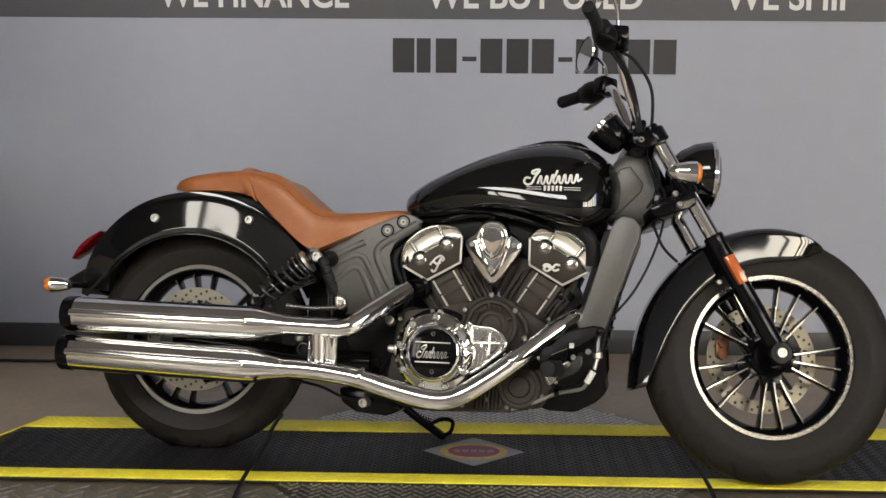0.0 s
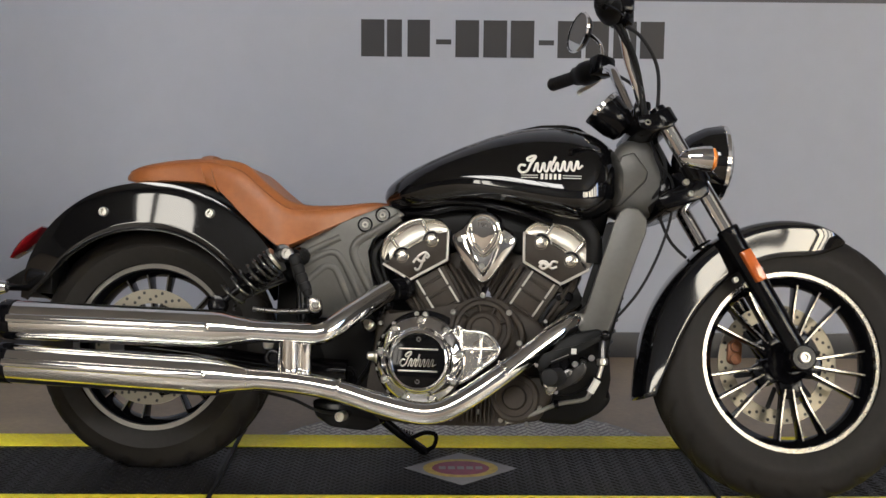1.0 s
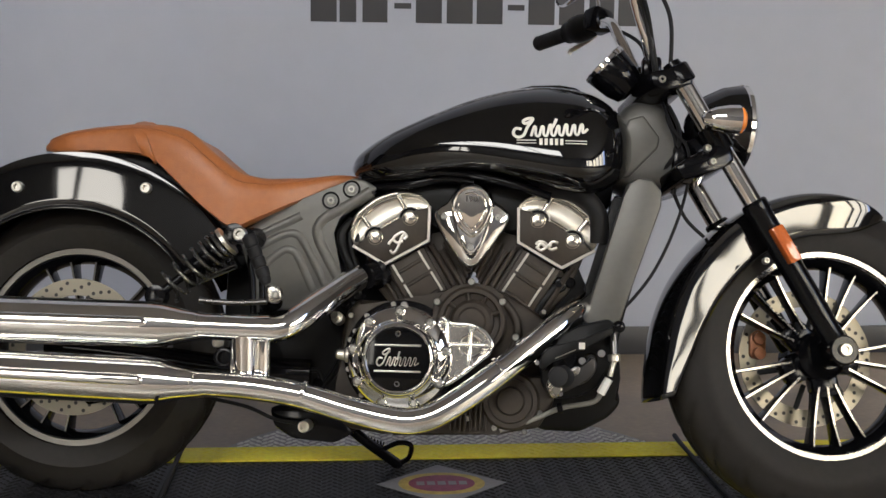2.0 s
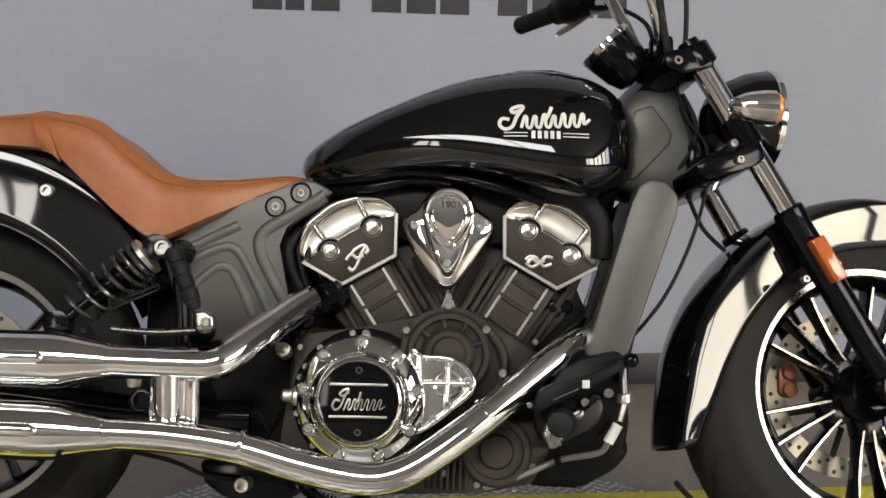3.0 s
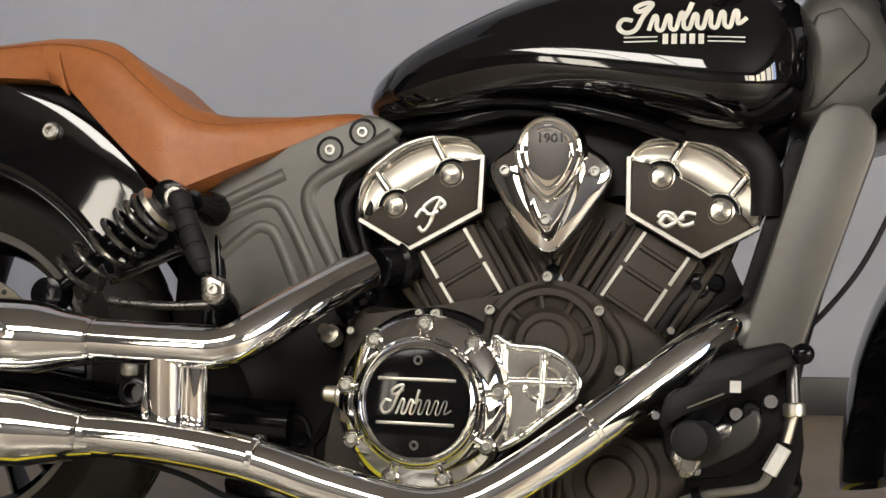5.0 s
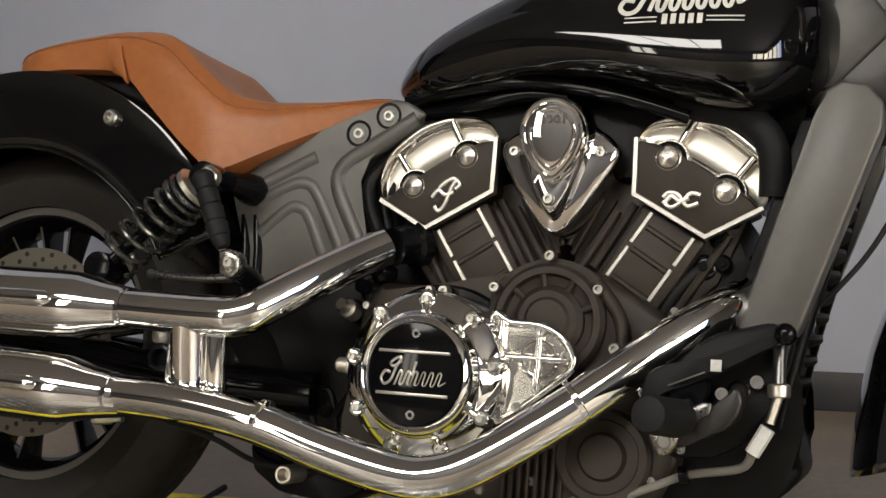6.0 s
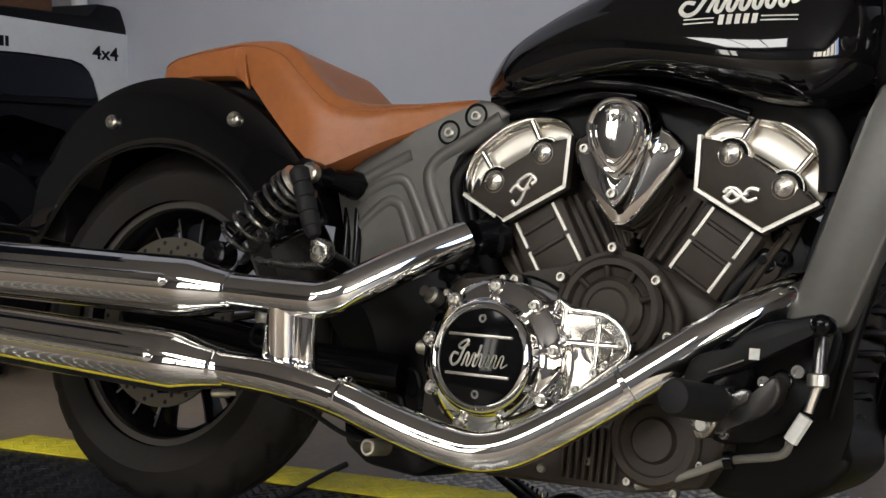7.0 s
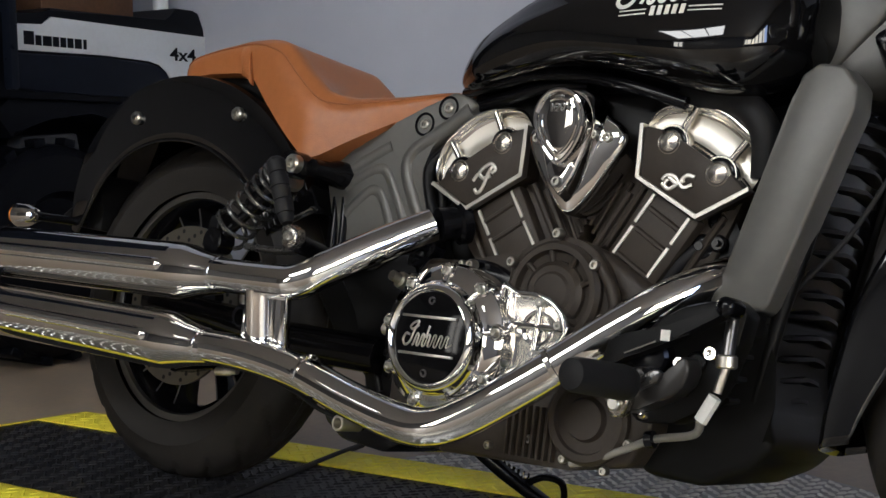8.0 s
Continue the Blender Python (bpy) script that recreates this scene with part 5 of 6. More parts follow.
for s in (-1, 1):
    leg = steered(part("fork_leg", build(sweep, [on_fork(0.02, s), on_fork(0.55, s)], 0.0205, 28), CHROME, bike, "chrome fork tube"))
    part("fork_cap", build(turn, [(-0.026, 0.010), (-0.024, 0.018), (-0.014, 0.020), (-0.012, 0.027), (-0.008, 0.030), (0.026, 0.030), (0.029, 0.026)], on_fork(0.0, s), DOWN, 24), BLACK_METAL, leg, "black fork clamp")
    part("slider", build(turn, [(0.0, 0.024), (0.004, 0.0275), (0.024, 0.0275), (0.028, 0.025), (0.22, 0.025), (0.32, 0.024), (0.335, 0.018)], on_fork(0.475, s), DOWN, 28), BLACK_METAL, leg, "black fork slider")
    part("axle_clamp", build(turn, [(-0.030, 0.028), (-0.026, 0.031), (0.022, 0.031), (0.026, 0.027)], (FX, s * 0.112, FZ + 0.004), (0, s, 0), 28), BLACK_METAL, leg)
    part("axle_nut", build(turn, [(0.024, 0.0135), (0.031, 0.0135), (0.034, 0.0115), (0.034, 0.0075), (0.028, 0.0065)], (FX, s * 0.112, FZ + 0.004), (0, s, 0), 24), SATIN, leg, "bright axle end")
    ref = [on_fork(t, s, 0.026) + Vector((dx, 0, dz)) for t, dx, dz in ((0.575, -0.012, -0.006), (0.575, 0.012, 0.006), (0.70, 0.012, 0.006), (0.70, -0.012, -0.006))]
    part("reflector", build(prism, [(p.x, p.z) for p in ref], s * 0.134, s * 0.158, 0.004, 2), ORANGE, leg, "orange side reflector")
    stalk = part("signal_stalk", build(sweep, [on_fork(0.20, s), (1.287, s * 0.220, 0.775)], 0.012, 12), CHROME, leg)
    sig = part("turn_signal", build(turn, [(-0.048, 0.003), (-0.043, 0.012), (-0.022, 0.0225), (0.006, 0.0285), (0.026, 0.0300), (0.028, 0.027)], (1.302, s * 0.225, 0.779), (1, 0, -0.02), 28), CHROME, leg, "chrome bullet turn signal")
    part("fork_shroud", build(turn, [(-0.03, 0.024), (-0.028, 0.0275), (0.028, 0.0275), (0.03, 0.024)], on_fork(0.245, s), DOWN, 24), BLACK_METAL, leg)
    lens = part("signal_lens", build(turn, [(0.026, 0.0268), (0.033, 0.0262), (0.038, 0.021), (0.040, 0.002)], (1.302, s * 0.225, 0.779), (1, 0, -0.02), 28), AMBER, leg, "amber lens")
upper = [(1.175, 0.898), (1.215, 0.908), (1.262, 0.904), (1.268, 0.876), (1.210, 0.858), (1.180, 0.868)]
steered(part("upper_yoke", build(prism, upper, -0.140, 0.140, 0.008, 2), BLACK_METAL, bike, "black upper fork yoke"))
lower = [(1.225, 0.700), (1.255, 0.722), (1.318, 0.752), (1.345, 0.748), (1.352, 0.715), (1.325, 0.700), (1.245, 0.672)]
steered(part("lower_yoke", build(prism, lower, -0.142, 0.142, 0.008, 2), BLACK_METAL, bike, "black lower fork yoke"))
for dz in (0.0, 0.028):
    steered(part("yoke_bolt", build(stud, (1.303 + dz * -0.4, -0.143, 0.711 + dz), 0.008, 0.008), BOLT, bike))
steered(part("yoke_bolt", build(stud, (1.200, -0.136, 0.882), 0.008, 0.007), BOLT, bike))
# headlight
HL = Vector((1.362, 0, 0.826))
lamp_h = steered(part("headlight", build(turn, [(-0.070, 0.012), (-0.060, 0.036), (-0.033, 0.064), (0.005, 0.085), (0.040, 0.093), (0.046, 0.093)], HL, (1, 0, -0.03), 48), PAINT, bike, "black bullet headlight with a chrome rim"))
part("rim", build(turn, [(0.044, 0.0925), (0.046, 0.0955), (0.055, 0.0950), (0.060, 0.0890), (0.058, 0.083)], HL, (1, 0, -0.03), 48, 0, False), CHROME, lamp_h, "chrome headlight rim")
part("reflector_bowl", build(turn, [(0.0, 0.012), (0.015, 0.049), (0.04, 0.075), (0.056, 0.085)], HL, (1, 0, -0.03), 40), MACHINED, lamp_h)
part("glass", build(turn, [(0.056, 0.0865), (0.066, 0.075), (0.074, 0.050), (0.078, 0.022), (0.079, 0.001)], HL, (1, 0, -0.03), 40), GLASS, lamp_h, "clear domed lens")
steered(part("headlight_bracket", build(prism, [(1.255, 0.770), (1.30, 0.790), (1.33, 0.765), (1.30, 0.725), (1.25, 0.70)], -0.045, 0.045, 0.008), BLACK_METAL, bike))
# speedometer, its face turned up to the rider
SP = Vector((1.130, 0, 0.936))
SP_AX = Vector((-0.72, 0, 0.69))
speedo = steered(part("speedometer", build(turn, [(-0.062, 0.020), (-0.055, 0.036), (-0.030, 0.046), (0.018, 0.052), (0.022, 0.050)], SP, SP_AX, 40), BLACK_METAL, bike, "black speedometer pod"))
part("bezel", build(turn, [(0.016, 0.0515), (0.020, 0.054), (0.028, 0.053), (0.030, 0.048), (0.026, 0.045)], SP, SP_AX, 40, 0, False), CHROME, speedo, "chrome bezel")
part("dial", build(turn, [(0.020, 0.046), (0.024, 0.046), (0.0245, 0.001)], SP, SP_AX, 40), BLACK_PLASTIC, speedo)
# handlebar with its controls, its left end a little further forward and lower
CANT = Matrix(((1, 0.06, 0, 0), (0, 1, 0, 0), (0, -0.055, 1, 0), (0, 0, 0, 1)))


def canted(*obs):
    for o in obs:
        o.data.transform(o.matrix_basis)
        o.matrix_basis = Matrix()
        o.data.transform(CANT)


for s in (-1, 1):
    bar_pts = [(1.212, s * 0.002, 0.945), (1.208, s * 0.040, 0.948), (1.194, s * 0.070, 0.980), (1.166, s * 0.092, 1.050), (1.150, s * 0.120, 1.098), (1.120, s * 0.180, 1.120), (1.075, s * 0.250, 1.124), (1.018 if s > 0 else 1.050, s * 0.330, 1.130)]
    bar = part("handlebar", build(sweep, catmull(bar_pts, 8), 0.0128, 20), CHROME, bike, "chrome handlebar")
    e0, e1 = Vector((1.082, s * 0.238, 1.124)), Vector((1.012 if s > 0 else 1.050, s * 0.342, 1.131 if s > 0 else 1.136))
    gd = (e1 - e0).normalized()
    prof = [(0, 0.014), (0.002, 0.020)]
    for i in range(9):
        prof += [(0.006 + i * 0.0125, 0.0178), (0.015 + i * 0.0125, 0.0178), (0.016 + i * 0.0125, 0.0168), (0.0175 + i * 0.0125, 0.0168)]
    prof += [(0.124, 0.0185), (0.130, 0.016), (0.132, 0.004)]
    part("grip", build(turn, prof, e0, gd, 20), RUBBER, bar, "black rubber grip")
    c = Vector((1.100, s * 0.212, 1.123))
    part("switch_box", build(turn, [(-0.036, 0.016), (-0.032, 0.028), (-0.004, 0.0325), (0.020, 0.0320), (0.030, 0.027), (0.050, 0.0255), (0.056, 0.018)], c, gd, 20), BLACK_PLASTIC, bar, "black switch housing")
    box_m = part("lever_clamp", build(box, (-0.030, -0.024, -0.024), (0.030, 0.024, 0.028), 0.009), BLACK_METAL, bar)
    box_m.matrix_basis = Matrix.Translation((1.132, s * 0.172, 1.124)) @ Matrix.Rotation(s * radians(35), 4, "Z")
    part("lever", build(sweep, catmull([(1.146, s * 0.178, 1.116), (1.128, s * 0.225, 1.108), (1.106, s * 0.262, 1.102), (1.086, s * 0.285, 1.096), (1.080, s * 0.290, 1.088)], 6), 0.0055, 10, 0, 0.7), BLACK_METAL if s < 0 else SATIN, bar, "hand lever")
    part("riser_clamp", build(box, (1.190, s * 0.030 - 0.016, 0.915), (1.232, s * 0.030 + 0.016, 0.962), 0.008), BLACK_METAL, bar)
    stem = part("mirror_stem", build(sweep, catmull([(1.135, s * 0.180, 1.140), (1.133, s * 0.190, 1.180), (1.128, s * 0.205, 1.205), (1.112, s * 0.230, 1.232), (1.095, s * 0.250, 1.250)], 6), 0.0052, 10), CHROME, bike, "chrome mirror stem")
    mh = Matrix.Translation((1.082, s * 0.265, 1.255)) @ Matrix.Rotation(s * radians(18), 4, "Z") @ Matrix.Diagonal((1.1, 1.45, 1.10, 1))

    def mirror_shell(bm):
        turn(bm, [(-0.022, 0.004), (-0.020, 0.020), (-0.012, 0.036), (0.0, 0.0455), (0.006, 0.047), (0.009, 0.045)], (0, 0, 0), (-1, 0, 0.05), 32)
        bm.transform(mh)

    def mirror_face(bm):
        turn(bm, [(0.0088, 0.0445), (0.0094, 0.0443), (0.0095, 0.001)], (0, 0, 0), (-1, 0, 0.05), 32)
        bm.transform(mh)
    def mirror_rim(bm):
        turn(bm, [(0.004, 0.0468), (0.005, 0.0490), (0.010, 0.0490), (0.011, 0.0455)], (0, 0, 0), (-1, 0, 0.05), 32, 0, False)
        bm.transform(mh)
    part("mirror_shell", build(mirror_shell), BLACK_METAL, stem, "black oval mirror with a chrome rim")
    part("mirror_glass", build(mirror_face), CHROME, stem)
    part("mirror_rim", build(mirror_rim), CHROME, stem)
    canted(bar, stem, *bar.children, *stem.children)
    steered(bar)
    steered(stem)
steered(part("brake_reservoir", build(box, (1.085, -0.215, 1.130), (1.150, -0.165, 1.170), 0.008), BLACK_METAL, bike, "black brake fluid reservoir"))
for pts, r in (([(1.13, -0.16, 1.115), (1.18, -0.13, 1.10), (1.228, -0.10, 1.04), (1.238, -0.08, 0.96), (1.228, -0.075, 0.87)], 0.0045), ([(1.12, -0.18, 1.110), (1.17, -0.12, 1.05), (1.20, -0.07, 0.98), (1.215, -0.06, 0.90)], 0.0055),
               ([(1.125, 0.17, 1.112), (1.18, 0.12, 1.075), (1.215, 0.06, 1.02), (1.220, 0.03, 0.94)], 0.0045), ([(1.10, -0.20, 1.108), (1.16, -0.12, 1.055), (1.188, -0.085, 0.99), (1.205, -0.075, 0.90)], 0.004)):
    steered(part("cable", build(sweep, catmull(pts, 8), r, 8), RUBBER, bike, "black control cable"))
for pts, r in (([(1.235, -0.070, 0.875), (1.258, -0.085, 0.81), (1.290, -0.092, 0.76), (1.288, -0.090, 0.68), (1.262, -0.088, 0.59), (1.222, -0.095, 0.505), (1.178, -0.102, 0.445), (1.135, -0.098, 0.400)], 0.0034), ([(1.225, -0.060, 0.86), (1.262, -0.070, 0.80), (1.270, -0.075, 0.73), (1.262, -0.07, 0.67)], 0.006),
               ([(1.250, -0.070, 0.86), (1.272, -0.078, 0.81), (1.268, -0.080, 0.76), (1.240, -0.070, 0.72)], 0.005), ([(1.262, -0.06, 0.68), (1.29, -0.06, 0.62), (1.33, -0.06, 0.58)], 0.004)):
    part("cable", build(sweep, catmull(pts, 8), r, 8), RUBBER, bike, "black control cable")
steered(part("front_caliper", build(prism, [(1.447, 0.332), (1.463, 0.326), (1.485, 0.340), (1.487, 0.380), (1.469, 0.394), (1.449, 0.380)], 0.050, 0.100, 0.007, 2), RUST, bike, "bronze front brake caliper"))
for dz in (0.339, 0.372):
    steered(part("caliper_piston", build(turn, [(-0.004, 0.014), (0.006, 0.013), (0.008, 0.002)], (1.467, 0.046, dz), SIDE, 20), RUST, bike))

# ---- steering head and radiator ----
neck_pts = smooth2([(1.120, 0.700), (1.128, 0.775), (1.150, 0.850), (1.195, 0.876), (1.238, 0.872), (1.262, 0.820), (1.300, 0.742), (1.285, 0.705), (1.245, 0.682), (1.180, 0.672)], 4)


def neck_mesh(bm):
    c = Vector((1.205, 0, 0.775))
    loops = [[Vector((c.x + (x - c.x) * k, y, c.z + (z - c.z) * k)) for x, z in neck_pts] for y, k in
             ((0.076, 0.55), (0.074, 0.78), (0.064, 0.92), (0.045, 0.99), (0.0, 1.0), (-0.045, 0.99), (-0.064, 0.92), (-0.074, 0.78), (-0.076, 0.55))]
    rings(bm, loops)


neck = part("steering_head", build(neck_mesh), FRAME_GREY, bike, "satin grey cast steering head", 50)
part("head_panel", build(prism, [(1.140, 0.700), (1.146, 0.770), (1.165, 0.828), (1.196, 0.838), (1.232, 0.790), (1.228, 0.768), (1.165, 0.702)], -0.060, -0.081, 0.005, 3), FRAME_GREY, neck)
part("head_tube", build(sweep, [HEAD + RAKE * 0.0, HEAD - RAKE * 0.205], 0.036, 28), BLACK_METAL, bike)
for s in (-1, 1):
    sh = [(1.150, 0.655), (1.160, 0.684), (1.180, 0.697), (1.211, 0.692), (1.230, 0.668), (1.230, 0.638), (1.146, 0.392), (1.138, 0.384), (1.076, 0.384), (1.070, 0.392)]
    part("radiator_shroud", build(prism, sh, s * 0.104, s * 0.158, 0.012, 3, 0.004), FRAME_GREY, bike, "satin grey radiator side cover")
rad = part("radiator", build(prism, [(1.135, 0.660), (1.205, 0.660), (1.150, 0.395), (1.080, 0.395)], -0.110, 0.110, 0.004), BLACK_METAL, bike, "black radiator with guard ribs")


def guard_rib(bm, t):
    x, z = 1.200 - 0.083 * t, 0.660 - 0.385 * t
    pts = []
    for i in range(13):
        u = -1 + i / 6
        pts.append((x - 0.040 * abs(u) ** 2.2 + 0.012, 0.126 * u, z + 0.010 * (1 - abs(u))))
    sweep(bm, pts, 0.0052, 6, 0, 2.4)


for k in range(15):
    part("guard_rib", build(guard_rib, k / 14), BLACK_PLASTIC, rad)
for s in (-1, 1):
    part("guard_side", build(sweep, catmull([(1.205, s * 0.108, 0.655), (1.172, s * 0.110, 0.50), (1.142, s * 0.110, 0.380), (1.118, s * 0.108, 0.25)], 6), 0.010, 10), BLACK_PLASTIC, rad)
chin = [(0.960, 0.192), (0.985, 0.166), (1.070, 0.164), (1.130, 0.196), (1.156, 0.228), (1.138, 0.275), (1.134, 0.330), (1.146, 0.390), (1.090, 0.390), (1.082, 0.270), (1.020, 0.222)]
part("chin_fairing", build(prism, chin, -0.118, 0.118, 0.014, 3), BLACK_PLASTIC, bike, "black plastic lower fairing")
# dark backing between tank and cylinders
part("backbone", build(prism, [(0.585, 0.700), (0.70, 0.722), (1.00, 0.722), (1.14, 0.70), (1.13, 0.64), (0.99, 0.56), (0.90, 0.52), (0.80, 0.52), (0.72, 0.58), (0.60, 0.62)], -0.055, 0.055, 0.010, 2), BLACK_PLASTIC, bike, "black frame backbone under the tank")
part("intake", build(prism, [(0.64, 0.66), (0.72, 0.685), (0.96, 0.685), (1.06, 0.665), (1.10, 0.60), (0.93, 0.60), (0.80, 0.55), (0.73, 0.62), (0.65, 0.63)], -0.095, 0.095, 0.014, 3), BLACK_PLASTIC, bike, "black intake and hoses")
part("radiator_hose", build(sweep, catmull([(0.98, -0.10, 0.672), (1.06, -0.112, 0.660), (1.10, -0.112, 0.62), (1.105, -0.105, 0.56)], 6), 0.020, 22), RUBBER, bike, "black radiator hose")
for pts, r in (([(0.60, -0.090, 0.690), (0.68, -0.125, 0.692), (0.76, -0.138, 0.700), (0.84, -0.140, 0.694), (0.92, -0.145, 0.676), (1.0, -0.138, 0.652)], 0.009), ([(0.62, -0.08, 0.672), (0.70, -0.110, 0.676), (0.78, -0.118, 0.690), (0.84, -0.120, 0.684)], 0.011)):
    part("wiring_loom", build(sweep, catmull(pts, 6), r, 10), BLACK_METAL, bike, "black sleeved wiring")
for pts, r in (([(0.580, -0.095, 0.600), (0.558, -0.105, 0.565), (0.575, -0.110, 0.510), (0.598, -0.108, 0.470)], 0.010), ([(0.600, -0.085, 0.620), (0.575, -0.092, 0.570), (0.590, -0.098, 0.500)], 0.009), ([(0.625, -0.080, 0.63), (0.600, -0.09, 0.60), (0.592, -0.10, 0.55)], 0.008)):
    part("hose", build(sweep, catmull(pts, 6), r, 10), BLACK_PLASTIC, bike, "black hose")
for x, y, z in ((0.585, -0.105, 0.415), (0.563, -0.105, 0.385), (0.600, -0.11, 0.440)):
    part("sensor", build(turn, [(0, 0.016), (0.02, 0.016), (0.024, 0.010), (0.04, 0.010)], (x, y, z), (-0.3, -1, 0.2), 16), BLACK_METAL, bike)
part("sensor_tip", build(turn, [(0, 0.013), (0.018, 0.013), (0.020, 0.008), (0.035, 0.008)], (0.563, -0.130, 0.385), (-0.2, -1, 0.3), 12), SATIN, bike)

# ---- rider controls on the exhaust side ----
bracket = [(0.978, 0.330), (1.000, 0.352), (1.060, 0.385), (1.120, 0.400), (1.143, 0.382), (1.136, 0.345), (1.118, 0.300), (1.100, 0.262), (1.060, 0.240), (1.010, 0.236), (0.988, 0.262)]
PEDAL = material("dark_pedal_alloy", (0.045, 0.043, 0.041), 0.32, 0.6, rough_spread=0.015, scale=30)
ctrl = part("brake_bracket", build(prism, bracket, -0.160, -0.205, 0.008, 2), BLACK_PLASTIC, bike, "black forward foot control bracket")
part("heel_guard", build(prism, [(0.981, 0.299), (0.983, 0.316), (0.988, 0.330), (0.997, 0.338), (1.011, 0.343), (1.035, 0.349), (1.065, 0.357), (1.094, 0.370), (1.118, 0.380), (1.134, 0.390), (1.142, 0.387), (1.140, 0.378), (1.122, 0.369), (1.094, 0.353), (1.061, 0.334), (1.033, 0.321), (1.012, 0.313), (0.997, 0.307), (0.994, 0.296), (0.987, 0.291)], -0.222, -0.252, 0.003, 2), BLACK_PLASTIC, ctrl, "black brake pedal arm")
part("arm_pivot", build(turn, [(0, 0.012), (0.030, 0.012), (0.034, 0.009), (0.036, 0.003)], (1.136, -0.225, 0.384), SIDE, 20), BLACK_METAL, ctrl)
part("bracket_block", build(prism, [(1.059, 0.391), (1.060, 0.352), (1.127, 0.356), (1.130, 0.391)], -0.105, -0.168, 0.006, 2), BLACK_PLASTIC, ctrl)
for k in range(3):
    part("groove", build(sweep, [(1.012 + 0.006 * k, -0.2525, 0.3185 + 0.0005 * k), (1.052 + 0.021 * k, -0.2525, 0.3365 + 0.0065 * k)], 0.0010, 5), SATIN if k == 0 else BLACK_PLASTIC, ctrl)
part("sticker", build(box, (1.058, -0.2535, 0.338), (1.070, -0.2522, 0.351)), LABEL, ctrl, "small white square sticker")
part("foot_peg", build(turn, [(0.0, 0.013), (0.008, 0.0205), (0.018, 0.0215), (0.105, 0.0205), (0.112, 0.018), (0.114, 0.010)], (1.030, -0.262, 0.283), Vector((-0.016, -0.11, 0.004)), 24), RUBBER, ctrl, "black rubber rider footpeg")
part("peg_mount", build(prism, [(1.000, 0.262), (1.010, 0.300), (1.035, 0.306), (1.046, 0.284), (1.062, 0.292), (1.074, 0.304), (1.080, 0.322), (1.090, 0.322), (1.095, 0.306), (1.090, 0.290), (1.076, 0.274), (1.054, 0.264), (1.035, 0.254), (1.012, 0.246)], -0.205, -0.245, 0.005, 3), PEDAL, ctrl, "dark alloy peg mount")
part("peg_clevis", build(prism, [(0.994, 0.264), (1.002, 0.284), (1.018, 0.290), (1.030, 0.280), (1.029, 0.258), (1.018, 0.242), (1.006, 0.240)], -0.236, -0.262, 0.005, 3), STEEL, ctrl, "bright alloy peg clevis")
part("clevis_pin", build(turn, [(0, 0.0085), (0.008, 0.0085), (0.010, 0.0065), (0.010, 0.003)], (1.014, -0.262, 0.257), SIDE, 16), BOLT, ctrl)
part("stop_tab", build(prism, [(1.018, 0.283), (1.052, 0.304), (1.062, 0.302), (1.060, 0.290), (1.034, 0.275)], -0.240, -0.252, 0.003, 2), GUNMETAL, ctrl)
part("bracket_ring", build(turn, [(-0.002, 0.0135), (0.004, 0.0130), (0.005, 0.0110), (0.001, 0.0095)], (1.085, -0.205, 0.318), SIDE, 24, 0, False), BLACK_METAL, ctrl)
part("master_cylinder", build(turn, [(0, 0.026), (0.018, 0.026), (0.022, 0.022), (0.024, 0.002)], (1.030, -0.205, 0.318), SIDE, 28), BLACK_METAL, ctrl)
for x, z, r, m in ((1.067, 0.314, 0.0090, CHROME), (1.105, 0.330, 0.0095, CHROME), (1.084, 0.316, 0.011, HOLE), (1.040, 0.303, 0.011, HOLE), (1.061, 0.289, 0.009, HOLE), (0.977, 0.308, 0.006, CHROME), (1.006, 0.255, 0.007, CHROME), (1.024, 0.248, 0.007, CHROME)):
    part("bracket_bolt", build(stud, (x, -0.205 if m is CHROME else -0.2035, z), r, 0.012 if m is CHROME else 0.003), m, ctrl)
part("brake_rod", build(sweep, [(1.128, -0.212, 0.382), (1.130, -0.222, 0.325)], 0.0075, 12), GUNMETAL, ctrl, "steel brake switch rod")
part("rod_collar", build(turn, [(-0.008, 0.010), (-0.006, 0.0125), (0.006, 0.0125), (0.008, 0.010)], (1.130, -0.222, 0.322), (0.05, 0, -1), 16), SATIN, ctrl)
part("rod_end", build(sweep, [(1.130, -0.222, 0.316), (1.122, -0.222, 0.285)], 0.0055, 10), SATIN, ctrl)
part("connector", build(sweep, [(1.120, -0.222, 0.280), (1.104, -0.220, 0.250)], 0.0088, 8, 0, 0.8), LABEL, ctrl, "white plastic connector")
part("brake_hose", build(sweep, catmull([(1.104, -0.220, 0.250), (1.090, -0.205, 0.232), (1.030, -0.185, 0.218), (0.985, -0.178, 0.198), (0.935, -0.172, 0.176), (0.905, -0.168, 0.168)], 6), 0.0052, 10), HOSE, ctrl, "grey brake hose")
part("hose_clip", build(turn, [(-0.006, 0.006), (-0.005, 0.011), (0.005, 0.011), (0.006, 0.006)], (1.025, -0.186, 0.217), (1, 0, 0.2), 22), BLACK_METAL, ctrl)

# ---- tank decals, laid on its surface ----
from mathutils import bvhtree
skin = bvhtree.BVHTree.FromPolygons([v.co for v in tank.data.vertices], [p.vertices for p in tank.data.polygons])


def on_tank(x, z, lift=0.0008):
    hit, nrm, _, _ = skin.ray_cast(Vector((x, -0.5, z)), Vector((0, 1, 0)))
    return (hit + (-lift) * Vector((0, 1, 0))) if hit else Vector((x, -0.19 - lift, z))


